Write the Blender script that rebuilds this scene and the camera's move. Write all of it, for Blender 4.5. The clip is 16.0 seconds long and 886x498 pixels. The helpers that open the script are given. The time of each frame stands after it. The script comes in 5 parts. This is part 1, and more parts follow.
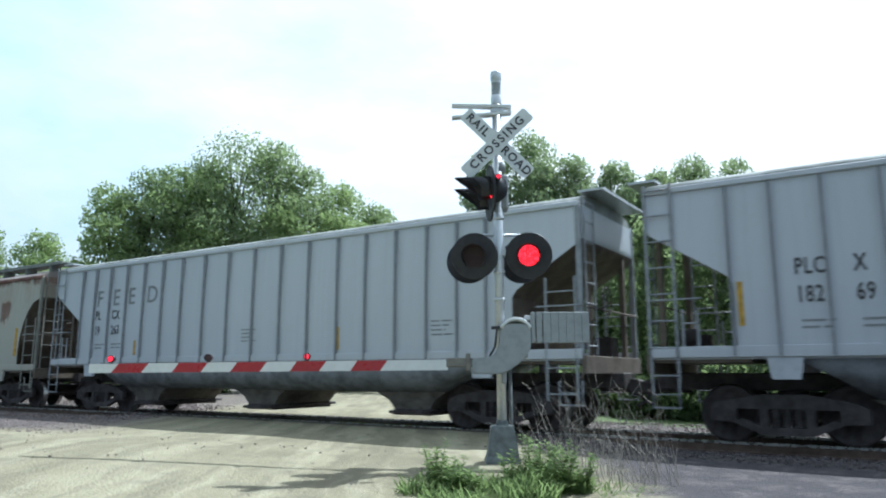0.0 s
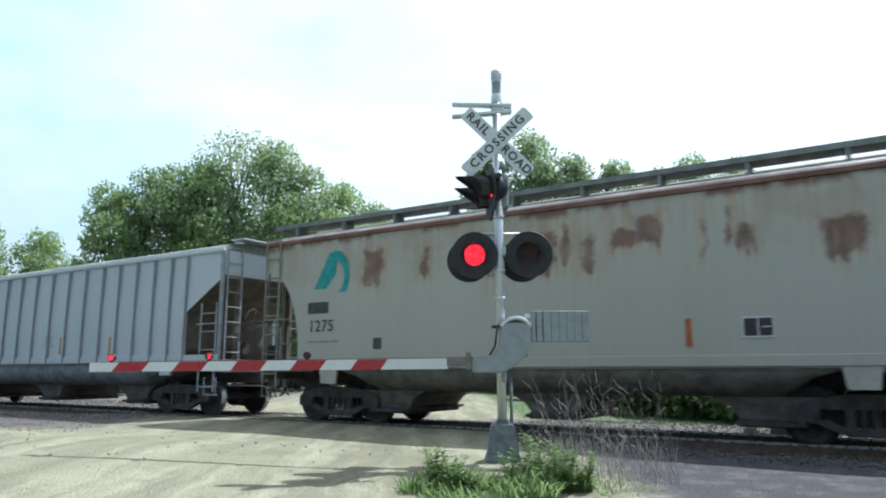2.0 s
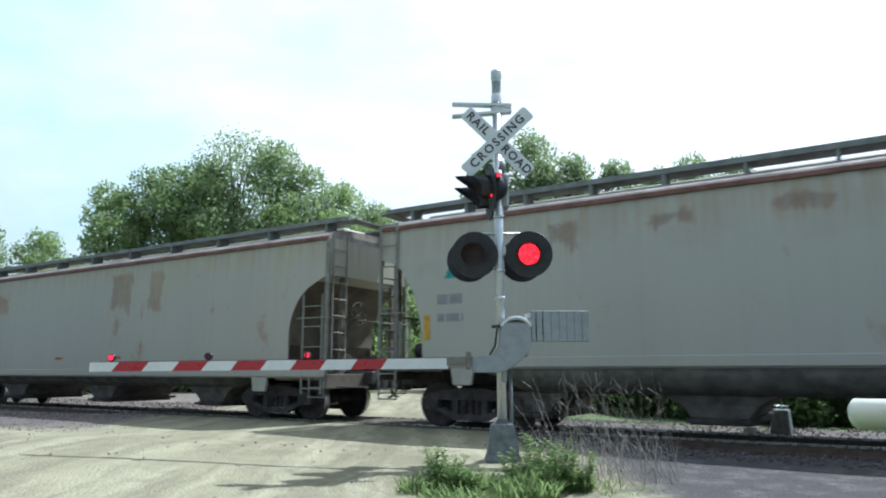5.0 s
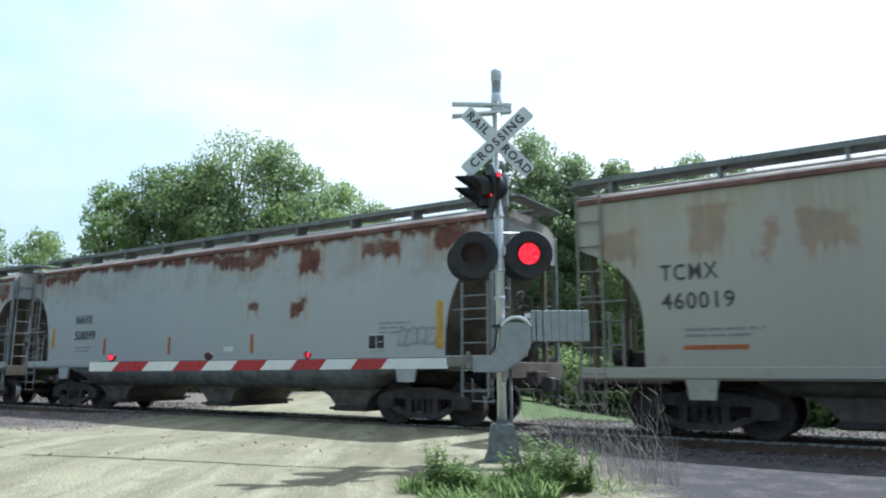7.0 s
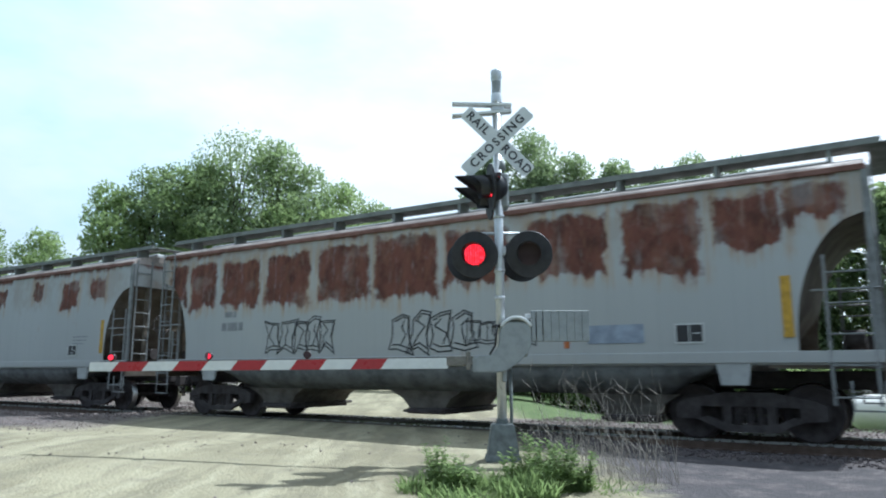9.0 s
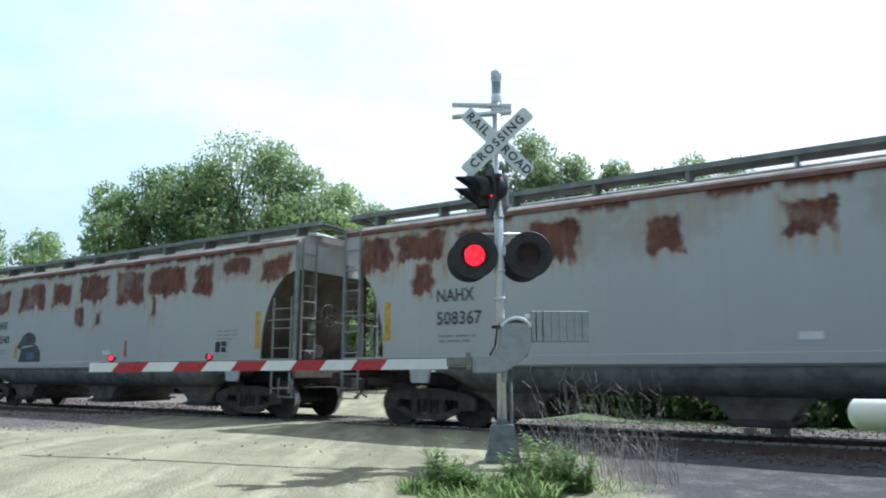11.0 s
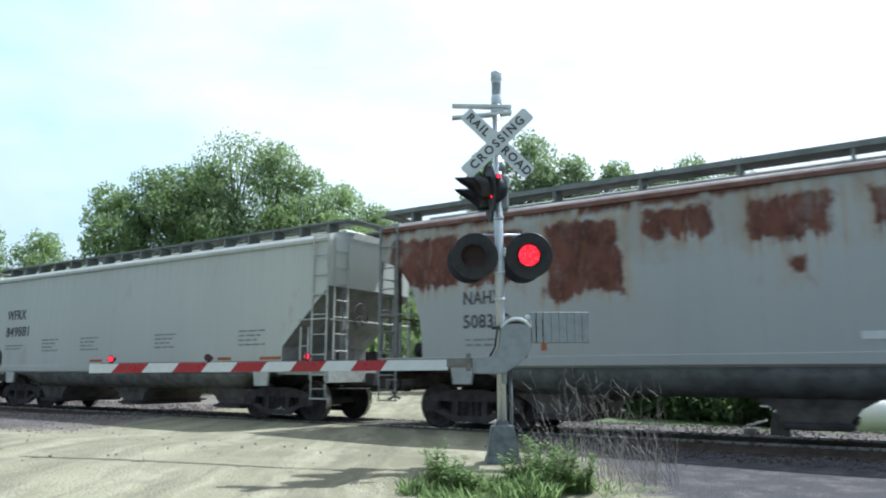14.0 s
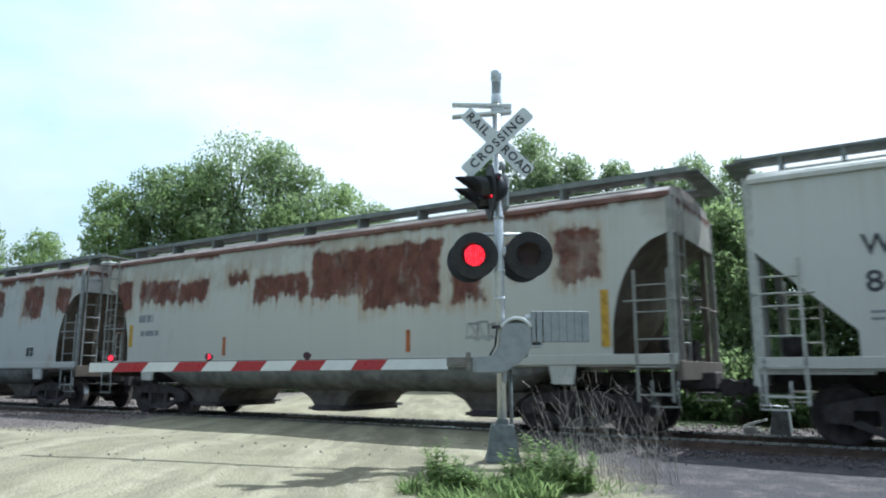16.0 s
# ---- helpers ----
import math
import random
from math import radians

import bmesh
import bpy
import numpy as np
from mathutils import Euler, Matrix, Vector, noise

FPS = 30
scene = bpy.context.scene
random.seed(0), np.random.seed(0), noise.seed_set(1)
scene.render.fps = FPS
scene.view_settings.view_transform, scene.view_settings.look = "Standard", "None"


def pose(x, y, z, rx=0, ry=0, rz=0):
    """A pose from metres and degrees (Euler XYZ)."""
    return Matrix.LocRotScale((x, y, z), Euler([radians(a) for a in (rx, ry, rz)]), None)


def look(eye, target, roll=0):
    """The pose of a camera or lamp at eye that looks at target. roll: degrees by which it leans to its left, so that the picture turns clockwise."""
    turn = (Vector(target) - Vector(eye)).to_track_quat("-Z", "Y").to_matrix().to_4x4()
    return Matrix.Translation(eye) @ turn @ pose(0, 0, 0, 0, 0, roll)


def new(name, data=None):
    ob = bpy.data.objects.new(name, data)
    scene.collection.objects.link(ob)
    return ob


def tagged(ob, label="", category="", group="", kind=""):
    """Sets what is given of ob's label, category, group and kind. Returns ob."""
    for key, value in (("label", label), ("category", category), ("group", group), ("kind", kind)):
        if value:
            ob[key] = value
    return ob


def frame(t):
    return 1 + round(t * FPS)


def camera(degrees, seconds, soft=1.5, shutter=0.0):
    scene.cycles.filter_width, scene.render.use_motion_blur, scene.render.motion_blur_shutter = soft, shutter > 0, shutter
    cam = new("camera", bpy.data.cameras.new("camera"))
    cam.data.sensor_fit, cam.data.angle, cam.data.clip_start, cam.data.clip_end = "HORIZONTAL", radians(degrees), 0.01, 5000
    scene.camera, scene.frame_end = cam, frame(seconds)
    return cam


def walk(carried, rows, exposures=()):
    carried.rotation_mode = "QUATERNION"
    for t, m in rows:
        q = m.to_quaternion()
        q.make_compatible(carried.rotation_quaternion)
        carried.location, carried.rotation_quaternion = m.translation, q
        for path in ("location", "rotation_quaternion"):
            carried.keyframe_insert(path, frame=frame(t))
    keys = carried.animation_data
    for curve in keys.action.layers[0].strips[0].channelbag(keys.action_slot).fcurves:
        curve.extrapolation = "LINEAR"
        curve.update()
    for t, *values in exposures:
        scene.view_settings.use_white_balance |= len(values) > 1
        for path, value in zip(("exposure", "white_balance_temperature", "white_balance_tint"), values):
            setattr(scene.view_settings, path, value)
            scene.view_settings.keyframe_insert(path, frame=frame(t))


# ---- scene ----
cam = camera(64, 16.0, soft=2.0, shutter=0.15)
EYE = Vector((0, 0, 1.12))
PITCH, YAW = 9.81, 57.35


def aim(dp, dy):
    """Camera pose with small nods in degrees."""
    p, a = radians(PITCH + dp), radians(YAW + dy)
    way = Vector((-math.cos(a) * math.cos(p), math.sin(a) * math.cos(p), math.sin(p)))
    return look(EYE, EYE + way)


NODS = [(0, .09, .02), (.5, .09, .02), (1, .05, .02), (1.5, .04, .02), (2, .0, 0), (2.5, .08, 0), (3, .03, 0), (3.5, -.03, 0), (4, -.04, 0),
        (6.5, .02, 0), (7, -.04, 0), (7.5, .01, 0), (8, -.04, 0), (8.5, -.01, 0), (9, -.04, 0), (11.5, .02, 0), (12, .02, 0), (12.5, -.04, 0),
        (13, .08, 0), (13.5, .04, 0), (14, .09, 0), (14.5, .03, 0), (15, .11, 0), (15.5, -.02, 0), (16, .02, 0)]
walk(cam, [(t, aim(p, y)) for t, p, y in NODS], exposures=[(0, 0.57, 5450, 5), (16, 0.57, 5450, 5)])

# ---- light ----
SUN_TO = Vector((0.2, 0.62, 1.0)).normalized()
SUN_EL = math.asin(SUN_TO.z)
world = bpy.data.worlds.new("sky")
scene.world = world
world.use_nodes = True
wn, wl = world.node_tree.nodes, world.node_tree.links
wn.clear()
sky = wn.new("ShaderNodeTexSky")
sky.sky_type = "NISHITA"
sky.sun_disc = False
sky.sun_elevation = SUN_EL
sky.sun_rotation = math.atan2(SUN_TO.x, SUN_TO.y)
sky.air_density, sky.dust_density, sky.ozone_density = 1.0, 2.0, 1.2
wco = wn.new("ShaderNodeTexCoord")
wmap = wn.new("ShaderNodeMapping")
wmap.inputs["Scale"].default_value = (1.0, 1.0, 2.4)
wno = wn.new("ShaderNodeTexNoise")
wno.inputs["Scale"].default_value = 1.6
wno.inputs["Detail"].default_value = 6
wno.inputs["Roughness"].default_value = 0.55
wramp = wn.new("ShaderNodeMapRange")
wramp.inputs["From Min"].default_value, wramp.inputs["From Max"].default_value = 0.38, 0.60
# thin bright haze: it scatters forward, so it is brightest round the sun
wdot = wn.new("ShaderNodeVectorMath")
wdot.operation = "DOT_PRODUCT"
wdot.inputs[1].default_value = SUN_TO
whaze = wn.new("ShaderNodeMapRange")
whaze.interpolation_type = "SMOOTHSTEP"
whaze.inputs["From Min"].default_value, whaze.inputs["From Max"].default_value = -0.55, 0.62
whaze.inputs["To Min"].default_value, whaze.inputs["To Max"].default_value = 2.6, 10.5
wtint = wn.new("ShaderNodeMix")
wtint.data_type = "RGBA"
wtint.inputs[6].default_value = (0.70, 0.90, 1.0, 1)
wtint.inputs[7].default_value = (1.06, 1.05, 1.03, 1)
wscale = wn.new("ShaderNodeVectorMath")
wscale.operation = "SCALE"
wmix = wn.new("ShaderNodeMix")
wmix.data_type = "RGBA"
wmix.inputs[0].default_value = 0.82
wbg = wn.new("ShaderNodeBackground")
wbg.inputs["Strength"].default_value = 0.085
wout = wn.new("ShaderNodeOutputWorld")
wl.new(wco.outputs["Generated"], wmap.inputs["Vector"])
wl.new(wmap.outputs["Vector"], wno.inputs["Vector"])
wl.new(wno.outputs["Fac"], wramp.inputs["Value"])
wl.new(wco.outputs["Generated"], wdot.inputs[0])
wl.new(wdot.outputs["Value"], whaze.inputs["Value"])
# away from the sun more blue shows through the haze
wblue = wn.new("ShaderNodeMapRange")
wblue.inputs["From Min"].default_value, wblue.inputs["From Max"].default_value = 0.30, 0.72
wblue.inputs["To Min"].default_value, wblue.inputs["To Max"].default_value = -0.20, 0.32
wadd = wn.new("ShaderNodeMath")
wadd.use_clamp = True
wl.new(wdot.outputs["Value"], wblue.inputs["Value"])
wl.new(wramp.outputs["Result"], wadd.inputs[0])
wl.new(wblue.outputs["Result"], wadd.inputs[1])
wl.new(wadd.outputs["Value"], wtint.inputs[0])
wl.new(wtint.outputs[2], wscale.inputs[0])
wl.new(whaze.outputs["Result"], wscale.inputs["Scale"])
wl.new(sky.outputs["Color"], wmix.inputs[6])
wl.new(wscale.outputs["Vector"], wmix.inputs[7])
wl.new(wmix.outputs[2], wbg.inputs["Color"])
wl.new(wbg.outputs["Background"], wout.inputs["Surface"])

sun_data = bpy.data.lights.new("sun", "SUN")
sun_data.energy, sun_data.angle, sun_data.color = 4.9, radians(0.6), (1.0, 0.96, 0.89)
sun = new("sun", sun_data)
sun.matrix_basis = look((0, 0, 60), Vector((0, 0, 60)) - SUN_TO)


# ---- materials ----
class Nodes:
    """A small builder for a node material."""

    def __init__(self, name, rough=0.6, metal=0.0, color=(0.5, 0.5, 0.5)):
        self.mat = bpy.data.materials.new(name)
        self.mat.use_nodes = True
        self.t = self.mat.node_tree
        self.b = self.t.nodes["Principled BSDF"]
        self.b.inputs["Roughness"].default_value = rough
        self.b.inputs["Metallic"].default_value = metal
        self.b.inputs["Base Color"].default_value = (*color, 1)
        self.co = None

    def set(self, socket, v):
        if isinstance(v, bpy.types.NodeSocket):
            self.t.links.new(v, socket)
        elif isinstance(v, (tuple, list)):
            socket.default_value = (*v, 1) if len(v) == 3 and len(socket.default_value) == 4 else v
        else:
            socket.default_value = v

    def coord(self, scale=(1, 1, 1), loc=(0, 0, 0), kind="Object"):
        if self.co is None:
            self.co = self.t.nodes.new("ShaderNodeTexCoord")
        m = self.t.nodes.new("ShaderNodeMapping")
        m.inputs["Scale"].default_value, m.inputs["Location"].default_value = scale, loc
        self.t.links.new(self.co.outputs[kind], m.inputs["Vector"])
        return m.outputs["Vector"]

    def noise(self, scale=5, detail=4, rough=0.6, vec=None, out="Fac"):
        n = self.t.nodes.new("ShaderNodeTexNoise")
        n.inputs["Scale"].default_value, n.inputs["Detail"].default_value, n.inputs["Roughness"].default_value = scale, detail, rough
        self.t.links.new(vec if vec else self.coord(), n.inputs["Vector"])
        return n.outputs[out]

    def voronoi(self, scale=5, vec=None, out="Distance", feature="F1"):
        n = self.t.nodes.new("ShaderNodeTexVoronoi")
        n.feature = feature
        n.inputs["Scale"].default_value = scale
        self.t.links.new(vec if vec else self.coord(), n.inputs["Vector"])
        return n.outputs[out]

    def white(self, v):
        n = self.t.nodes.new("ShaderNodeTexWhiteNoise")
        n.noise_dimensions = "1D"
        self.set(n.inputs["W"], v)
        return n.outputs["Value"]

    def sep(self, v=None):
        n = self.t.nodes.new("ShaderNodeSeparateXYZ")
        self.t.links.new(v if v else self.coord(), n.inputs[0])
        return n.outputs

    def math(self, op, a, b=0.0, c=0.0, clamp=False):
        n = self.t.nodes.new("ShaderNodeMath")
        n.operation, n.use_clamp = op, clamp
        for s, v in zip(n.inputs, (a, b, c)):
            self.set(s, v)
        return n.outputs[0]

    def range(self, v, a, b, c=0.0, d=1.0, smooth=True):
        n = self.t.nodes.new("ShaderNodeMapRange")
        n.interpolation_type = "SMOOTHSTEP" if smooth else "LINEAR"
        for k, x in (("Value", v), ("From Min", a), ("From Max", b), ("To Min", c), ("To Max", d)):
            self.set(n.inputs[k], x)
        return n.outputs["Result"]

    def mix(self, f, a, b, blend="MIX"):
        n = self.t.nodes.new("ShaderNodeMix")
        n.data_type, n.blend_type = "RGBA", blend
        self.set(n.inputs["Factor"], f)
        self.set(n.inputs[6], a)
        self.set(n.inputs[7], b)
        return n.outputs[2]

    def bump(self, h, strength=0.3, dist=0.01):
        n = self.t.nodes.new("ShaderNodeBump")
        n.inputs["Strength"].default_value, n.inputs["Distance"].default_value = strength, dist
        self.t.links.new(h, n.inputs["Height"])
        self.t.links.new(n.outputs["Normal"], self.b.inputs["Normal"])

    def color(self, v):
        self.set(self.b.inputs["Base Color"], v)
        return self

    def rough(self, v):
        self.set(self.b.inputs["Roughness"], v)
        return self


def plain(name, color, rough=0.55, metal=0.0, vary=0.25, scale=6.0, dark=0.6, bump=0.15):
    """A painted or bare surface with grime at two scales."""
    m = Nodes(name, rough, metal)
    a = m.noise(scale, 5, 0.65)
    b = m.noise(scale * 7, 3, 0.6)
    lo = tuple(c * dark for c in color)
    f = m.math("MULTIPLY", m.range(a, 0.35, 0.7), vary * 2, clamp=True)
    c1 = m.mix(f, color, lo)
    c2 = m.mix(m.math("MULTIPLY", m.range(b, 0.5, 0.75), vary), c1, tuple(c * dark * 0.8 for c in color))
    m.color(c2)
    m.rough(m.range(a, 0.3, 0.7, rough - 0.1, min(1, rough + 0.15)))
    if bump:
        m.bump(b, bump, 0.004)
    return m.mat


def car_paint(name, base, seed, rust=0.0, top=4.15, reach=1.3, pitch=1.15, dark=0.5, rust_tone=0.5, dirt=0.3, spots=0.15, yellow=0.0, gaps=True, patches=(), tone=(0.11, 0.030, 0.024), strength=1.0):
    """Weathered car paint: rust hangs from the eave in panels, with drips, spots and road dirt."""
    m = Nodes(name, 0.5)
    s = m.sep()
    x, z = s[0], s[2]
    xs = m.math("ADD", x, seed * 7.3)
    cell = m.math("DIVIDE", xs, pitch)
    fl = m.math("FLOOR", cell)
    fr = m.math("FRACT", cell)
    r1 = m.white(m.math("ADD", fl, seed * 3.1))
    r2 = m.white(m.math("ADD", fl, seed * 5.7 + 40))
    wob = m.noise(2.6, 6, 0.65, m.coord((1, 1, 0.75), (seed, 0, seed)))
    fine = m.noise(9, 5, 0.7, m.coord((1.3, 1, 0.5), (seed * 2, 0, 0)))
    streak = m.noise(5, 4, 0.7, m.coord((1.6, 1, 0.06), (seed * 3, 0, 0)))
    wide = m.noise(0.42, 3, 0.6, m.coord((1, 1, 0.2), (seed * 4, 0, 0)))
    # height of the rust's lower edge, panel by panel
    drop = m.math("MULTIPLY", m.math("ADD", m.math("MULTIPLY", r1, 0.55), m.math("MULTIPLY", wide, 1.0)), reach * rust)
    drop = m.math("ADD", drop, m.math("MULTIPLY", m.math("SUBTRACT", wob, 0.5), 1.5 * reach * max(rust, 0.15)))
    drop = m.math("ADD", drop, m.math("MULTIPLY", m.math("SUBTRACT", streak, 0.5), 0.9 * reach * max(rust, 0.1)))
    depth = m.math("SUBTRACT", top, z)
    mask = m.range(m.math("SUBTRACT", drop, depth), -0.06, 0.10)
    if gaps:
        edge = m.math("MINIMUM", fr, m.math("SUBTRACT", 1.0, fr))
        edge = m.math("ADD", edge, m.math("MULTIPLY", m.math("SUBTRACT", fine, 0.5), 0.22))
        mask = m.math("MULTIPLY", mask, m.range(edge, 0.03, 0.12))
    skip = m.range(m.math("ADD", r2, m.math("MULTIPLY", rust, 1.0)), 0.35, 0.55)
    mask = m.math("MULTIPLY", mask, skip)
    mask = m.math("MULTIPLY", mask, m.range(fine, 0.30, 0.44))
    if rust == 0:
        mask = m.math("MULTIPLY", mask, 0.0)
    # single patches: centre, half width and half height, ragged and dripping
    warp = m.noise(1.1, 4, 0.6, m.coord((1, 1, 1), (seed * 5, 0, seed * 2)), "Color")
    ws = m.sep(warp)
    eaten = m.noise(1.9, 6, 0.68, m.coord((1, 1, 0.8), (seed * 8, 0, seed * 4)))
    jag = m.math("ADD", m.math("MULTIPLY", m.math("SUBTRACT", fine, 0.5), 0.10), m.math("MULTIPLY", m.math("SUBTRACT", eaten, 0.47), 0.55))
    wx = m.math("ADD", x, m.math("ADD", m.math("MULTIPLY", m.math("SUBTRACT", ws[0], 0.5), 0.26), m.math("MULTIPLY", m.math("SUBTRACT", wob, 0.5), 0.30)))
    high = m.math("ADD", z, m.math("ADD", m.math("MULTIPLY", m.math("SUBTRACT", ws[1], 0.5), 0.30), m.math("MULTIPLY", m.math("SUBTRACT", wob, 0.5), 0.22)))
    under = m.math("ADD", z, m.math("ADD", m.math("MULTIPLY", m.math("SUBTRACT", streak, 0.5), 0.50), m.math("MULTIPLY", m.math("SUBTRACT", ws[1], 0.5), 0.75)))
    for k, (cx, cz, rx, rz) in enumerate(patches):
        dx = m.math("SUBTRACT", m.math("ABSOLUTE", m.math("SUBTRACT", wx, cx)), rx)
        up = m.math("SUBTRACT", high, cz + rz)
        down = m.math("SUBTRACT", cz - rz, under)
        d = m.math("ADD", m.math("SMOOTH_MAX", dx, m.math("SMOOTH_MAX", up, down, 0.10), 0.10), jag)
        one = m.math("MULTIPLY", m.range(d, -0.07, 0.05, 1.0, 0.0), m.range(ws[2], 0.34, 0.50, 0.72, 1.0))
        mask = m.math("MAXIMUM", mask, one)
        halo = m.range(d, 0.0, 0.30, 1.0, 0.0)
        halos = halo if k == 0 else m.math("MAXIMUM", halos, halo)
    # rust worn thin in upright streaks
    thin = m.noise(7, 5, 0.7, m.coord((1.0, 1, 0.22), (seed * 6, 0, seed * 3)))
    mask = m.math("MULTIPLY", mask, m.range(thin, 0.30, 0.46, 0.72, 1.0))
    mask = m.math("MULTIPLY", mask, strength)
    blot = m.noise(0.9, 5, 0.7, m.coord((1, 1, 0.6), (seed * 9, 0, seed)))
    spot = m.math("MULTIPLY", m.range(blot, 0.62, 0.74), spots * 3, clamp=True)
    rusty = m.mix(m.range(wob, 0.32, 0.62), tuple(c * 0.55 for c in tone), tuple(c * 1.25 for c in tone))
    rusty = m.mix(m.math("MULTIPLY", m.range(thin, 0.45, 0.75), 0.6), rusty, (tone[0] * 1.8, tone[1] * 2.4, tone[2] * 1.8))
    tint = m.mix(m.math("MULTIPLY", m.range(streak, 0.45, 0.75), dirt * 0.6), base, tuple(c * dark for c in base))
    tint = m.mix(m.math("MULTIPLY", m.range(wide, 0.3, 0.7), 0.3), tint, tuple(c * 0.8 for c in base))
    stain = m.math("MULTIPLY", m.range(m.math("SUBTRACT", m.math("ADD", drop, 0.4), depth), -0.35, 0.25), m.range(streak, 0.4, 0.62))
    tint = m.mix(m.math("MULTIPLY", stain, min(1.0, 0.75 * rust + yellow)), tint, (0.34, 0.235, 0.125))
    if patches:
        tint = m.mix(m.math("MULTIPLY", m.math("MULTIPLY", halos, m.range(streak, 0.40, 0.60)), 0.55 * strength), tint, (0.36, 0.24, 0.12))
        wash = m.math("MULTIPLY", m.range(m.math("ADD", depth, m.math("MULTIPLY", m.math("SUBTRACT", wob, 0.5), 1.6)), 0.7, 1.3, 1.0, 0.0), m.range(ws[0], 0.42, 0.60))
        tint = m.mix(m.math("MULTIPLY", wash, 0.32 * strength), tint, (tone[0] * 1.9, tone[1] * 3.6, tone[2] * 3.0))
    low = m.range(m.math("ADD", z, m.math("MULTIPLY", wob, 0.5)), 1.3, 2.1, 0.35 * dirt + 0.08, 0.0)
    tint = m.mix(low, tint, (0.16, 0.14, 0.12))
    tint = m.mix(m.math("MULTIPLY", spot, 0.7), tint, (0.27, 0.15, 0.075))
    m.color(m.mix(mask, tint, rusty))
    m.rough(m.range(mask, 0, 1, 0.5, 0.9))
    m.bump(m.math("ADD", m.math("MULTIPLY", mask, 0.5), m.math("MULTIPLY", fine, 0.3)), 0.25, 0.01)
    return m.mat


def make_ground():
    """Gravel road, ballast shoulder and grass, told apart by where they lie."""
    m = Nodes("ground", 0.95)
    s = m.sep()
    x, y = s[0], s[1]
    # across the road: distance from its middle line, along the skewed crossing
    u = m.math("ADD", m.math("ADD", m.math("MULTIPLY", x, 0.842), m.math("MULTIPLY", y, 0.5395)), 3.3)
    big = m.noise(0.35, 5, 0.6)
    mid = m.noise(2.2, 5, 0.65)
    peb = m.voronoi(26, out="Color")
    pebd = m.voronoi(26)
    fine = m.noise(60, 3, 0.7)
    ruts = m.noise(1.1, 4, 0.6, m.coord((1, 1, 1), kind="Object"))
    uu = m.math("ADD", m.math("ABSOLUTE", u), m.math("MULTIPLY", m.math("SUBTRACT", mid, 0.5), 1.6))
    road = m.mix(m.range(big, 0.35, 0.65), (0.187, 0.167, 0.104), (0.255, 0.233, 0.151))
    rutw = m.math("SINE", m.math("ADD", m.math("MULTIPLY", u, 3.4), m.math("MULTIPLY", ruts, 5.0)))
    road = m.mix(m.math("MULTIPLY", m.range(rutw, 0.1, 1.0), 0.65), road, (0.310, 0.285, 0.189))
    # long tyre streaks that follow the road
    v = m.math("ADD", m.math("MULTIPLY", x, -0.5395), m.math("MULTIPLY", y, 0.842))
    along = m.t.nodes.new("ShaderNodeCombineXYZ")
    m.set(along.inputs[0], m.math("ADD", m.math("MULTIPLY", u, 2.6), m.math("MULTIPLY", ruts, 1.2)))
    m.set(along.inputs[1], m.math("MULTIPLY", v, 0.22))
    tracks = m.noise(1.0, 6, 0.7, along.outputs[0])
    road = m.mix(m.math("MULTIPLY", m.range(tracks, 0.50, 0.62), 0.60), road, (0.150, 0.134, 0.088))
    road = m.mix(m.math("MULTIPLY", m.range(tracks, 0.48, 0.36), 0.55), road, (0.370, 0.343, 0.238))
    road = m.mix(m.math("MULTIPLY", m.range(mid, 0.47, 0.68), 0.40), road, (0.136, 0.123, 0.088))
    road = m.mix(m.math("MULTIPLY", m.range(fine, 0.52, 0.75), 0.5), road, (0.128, 0.114, 0.088))
    pale = m.sep(peb)[0]
    # Where clean is 0, the stone's colour is darkened for the train's shade.
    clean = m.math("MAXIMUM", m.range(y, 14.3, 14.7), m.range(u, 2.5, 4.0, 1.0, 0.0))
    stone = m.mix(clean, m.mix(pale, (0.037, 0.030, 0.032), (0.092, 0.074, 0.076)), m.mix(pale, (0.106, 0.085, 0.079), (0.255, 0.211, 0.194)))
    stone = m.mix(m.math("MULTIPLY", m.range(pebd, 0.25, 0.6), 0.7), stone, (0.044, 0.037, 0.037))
    grass = m.mix(m.range(mid, 0.35, 0.65), (0.048, 0.084, 0.022), (0.088, 0.128, 0.035))
    grass = m.mix(m.range(fine, 0.5, 0.8), grass, (0.114, 0.110, 0.053))
    yy = m.math("ADD", y, m.math("MULTIPLY", m.math("SUBTRACT", mid, 0.5), 1.0))
    bed = m.range(m.math("ABSOLUTE", m.math("SUBTRACT", yy, 13.1)), 2.7, 3.1, 1.0, 0.0)
    off = m.range(uu, 4.9, 5.6)
    bedoff = m.math("MULTIPLY", bed, m.range(uu, 4.0, 4.8))
    wild = m.math("ADD", u, m.math("MULTIPLY", m.math("SUBTRACT", mid, 0.5), 2.0))
    bedoff = m.math("MAXIMUM", bedoff, m.math("MULTIPLY", m.range(yy, 7.2, 8.2), m.range(wild, -4.6, -3.2, 0.8, 0.0)))
    # Near verge earth, its colour lowered to match the shade beside the train.
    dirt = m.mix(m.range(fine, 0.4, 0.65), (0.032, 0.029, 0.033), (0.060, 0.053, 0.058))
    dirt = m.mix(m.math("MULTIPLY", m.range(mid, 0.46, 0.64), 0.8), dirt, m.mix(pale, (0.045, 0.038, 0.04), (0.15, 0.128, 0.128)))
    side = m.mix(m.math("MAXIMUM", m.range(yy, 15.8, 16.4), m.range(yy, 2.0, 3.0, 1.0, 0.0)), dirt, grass)
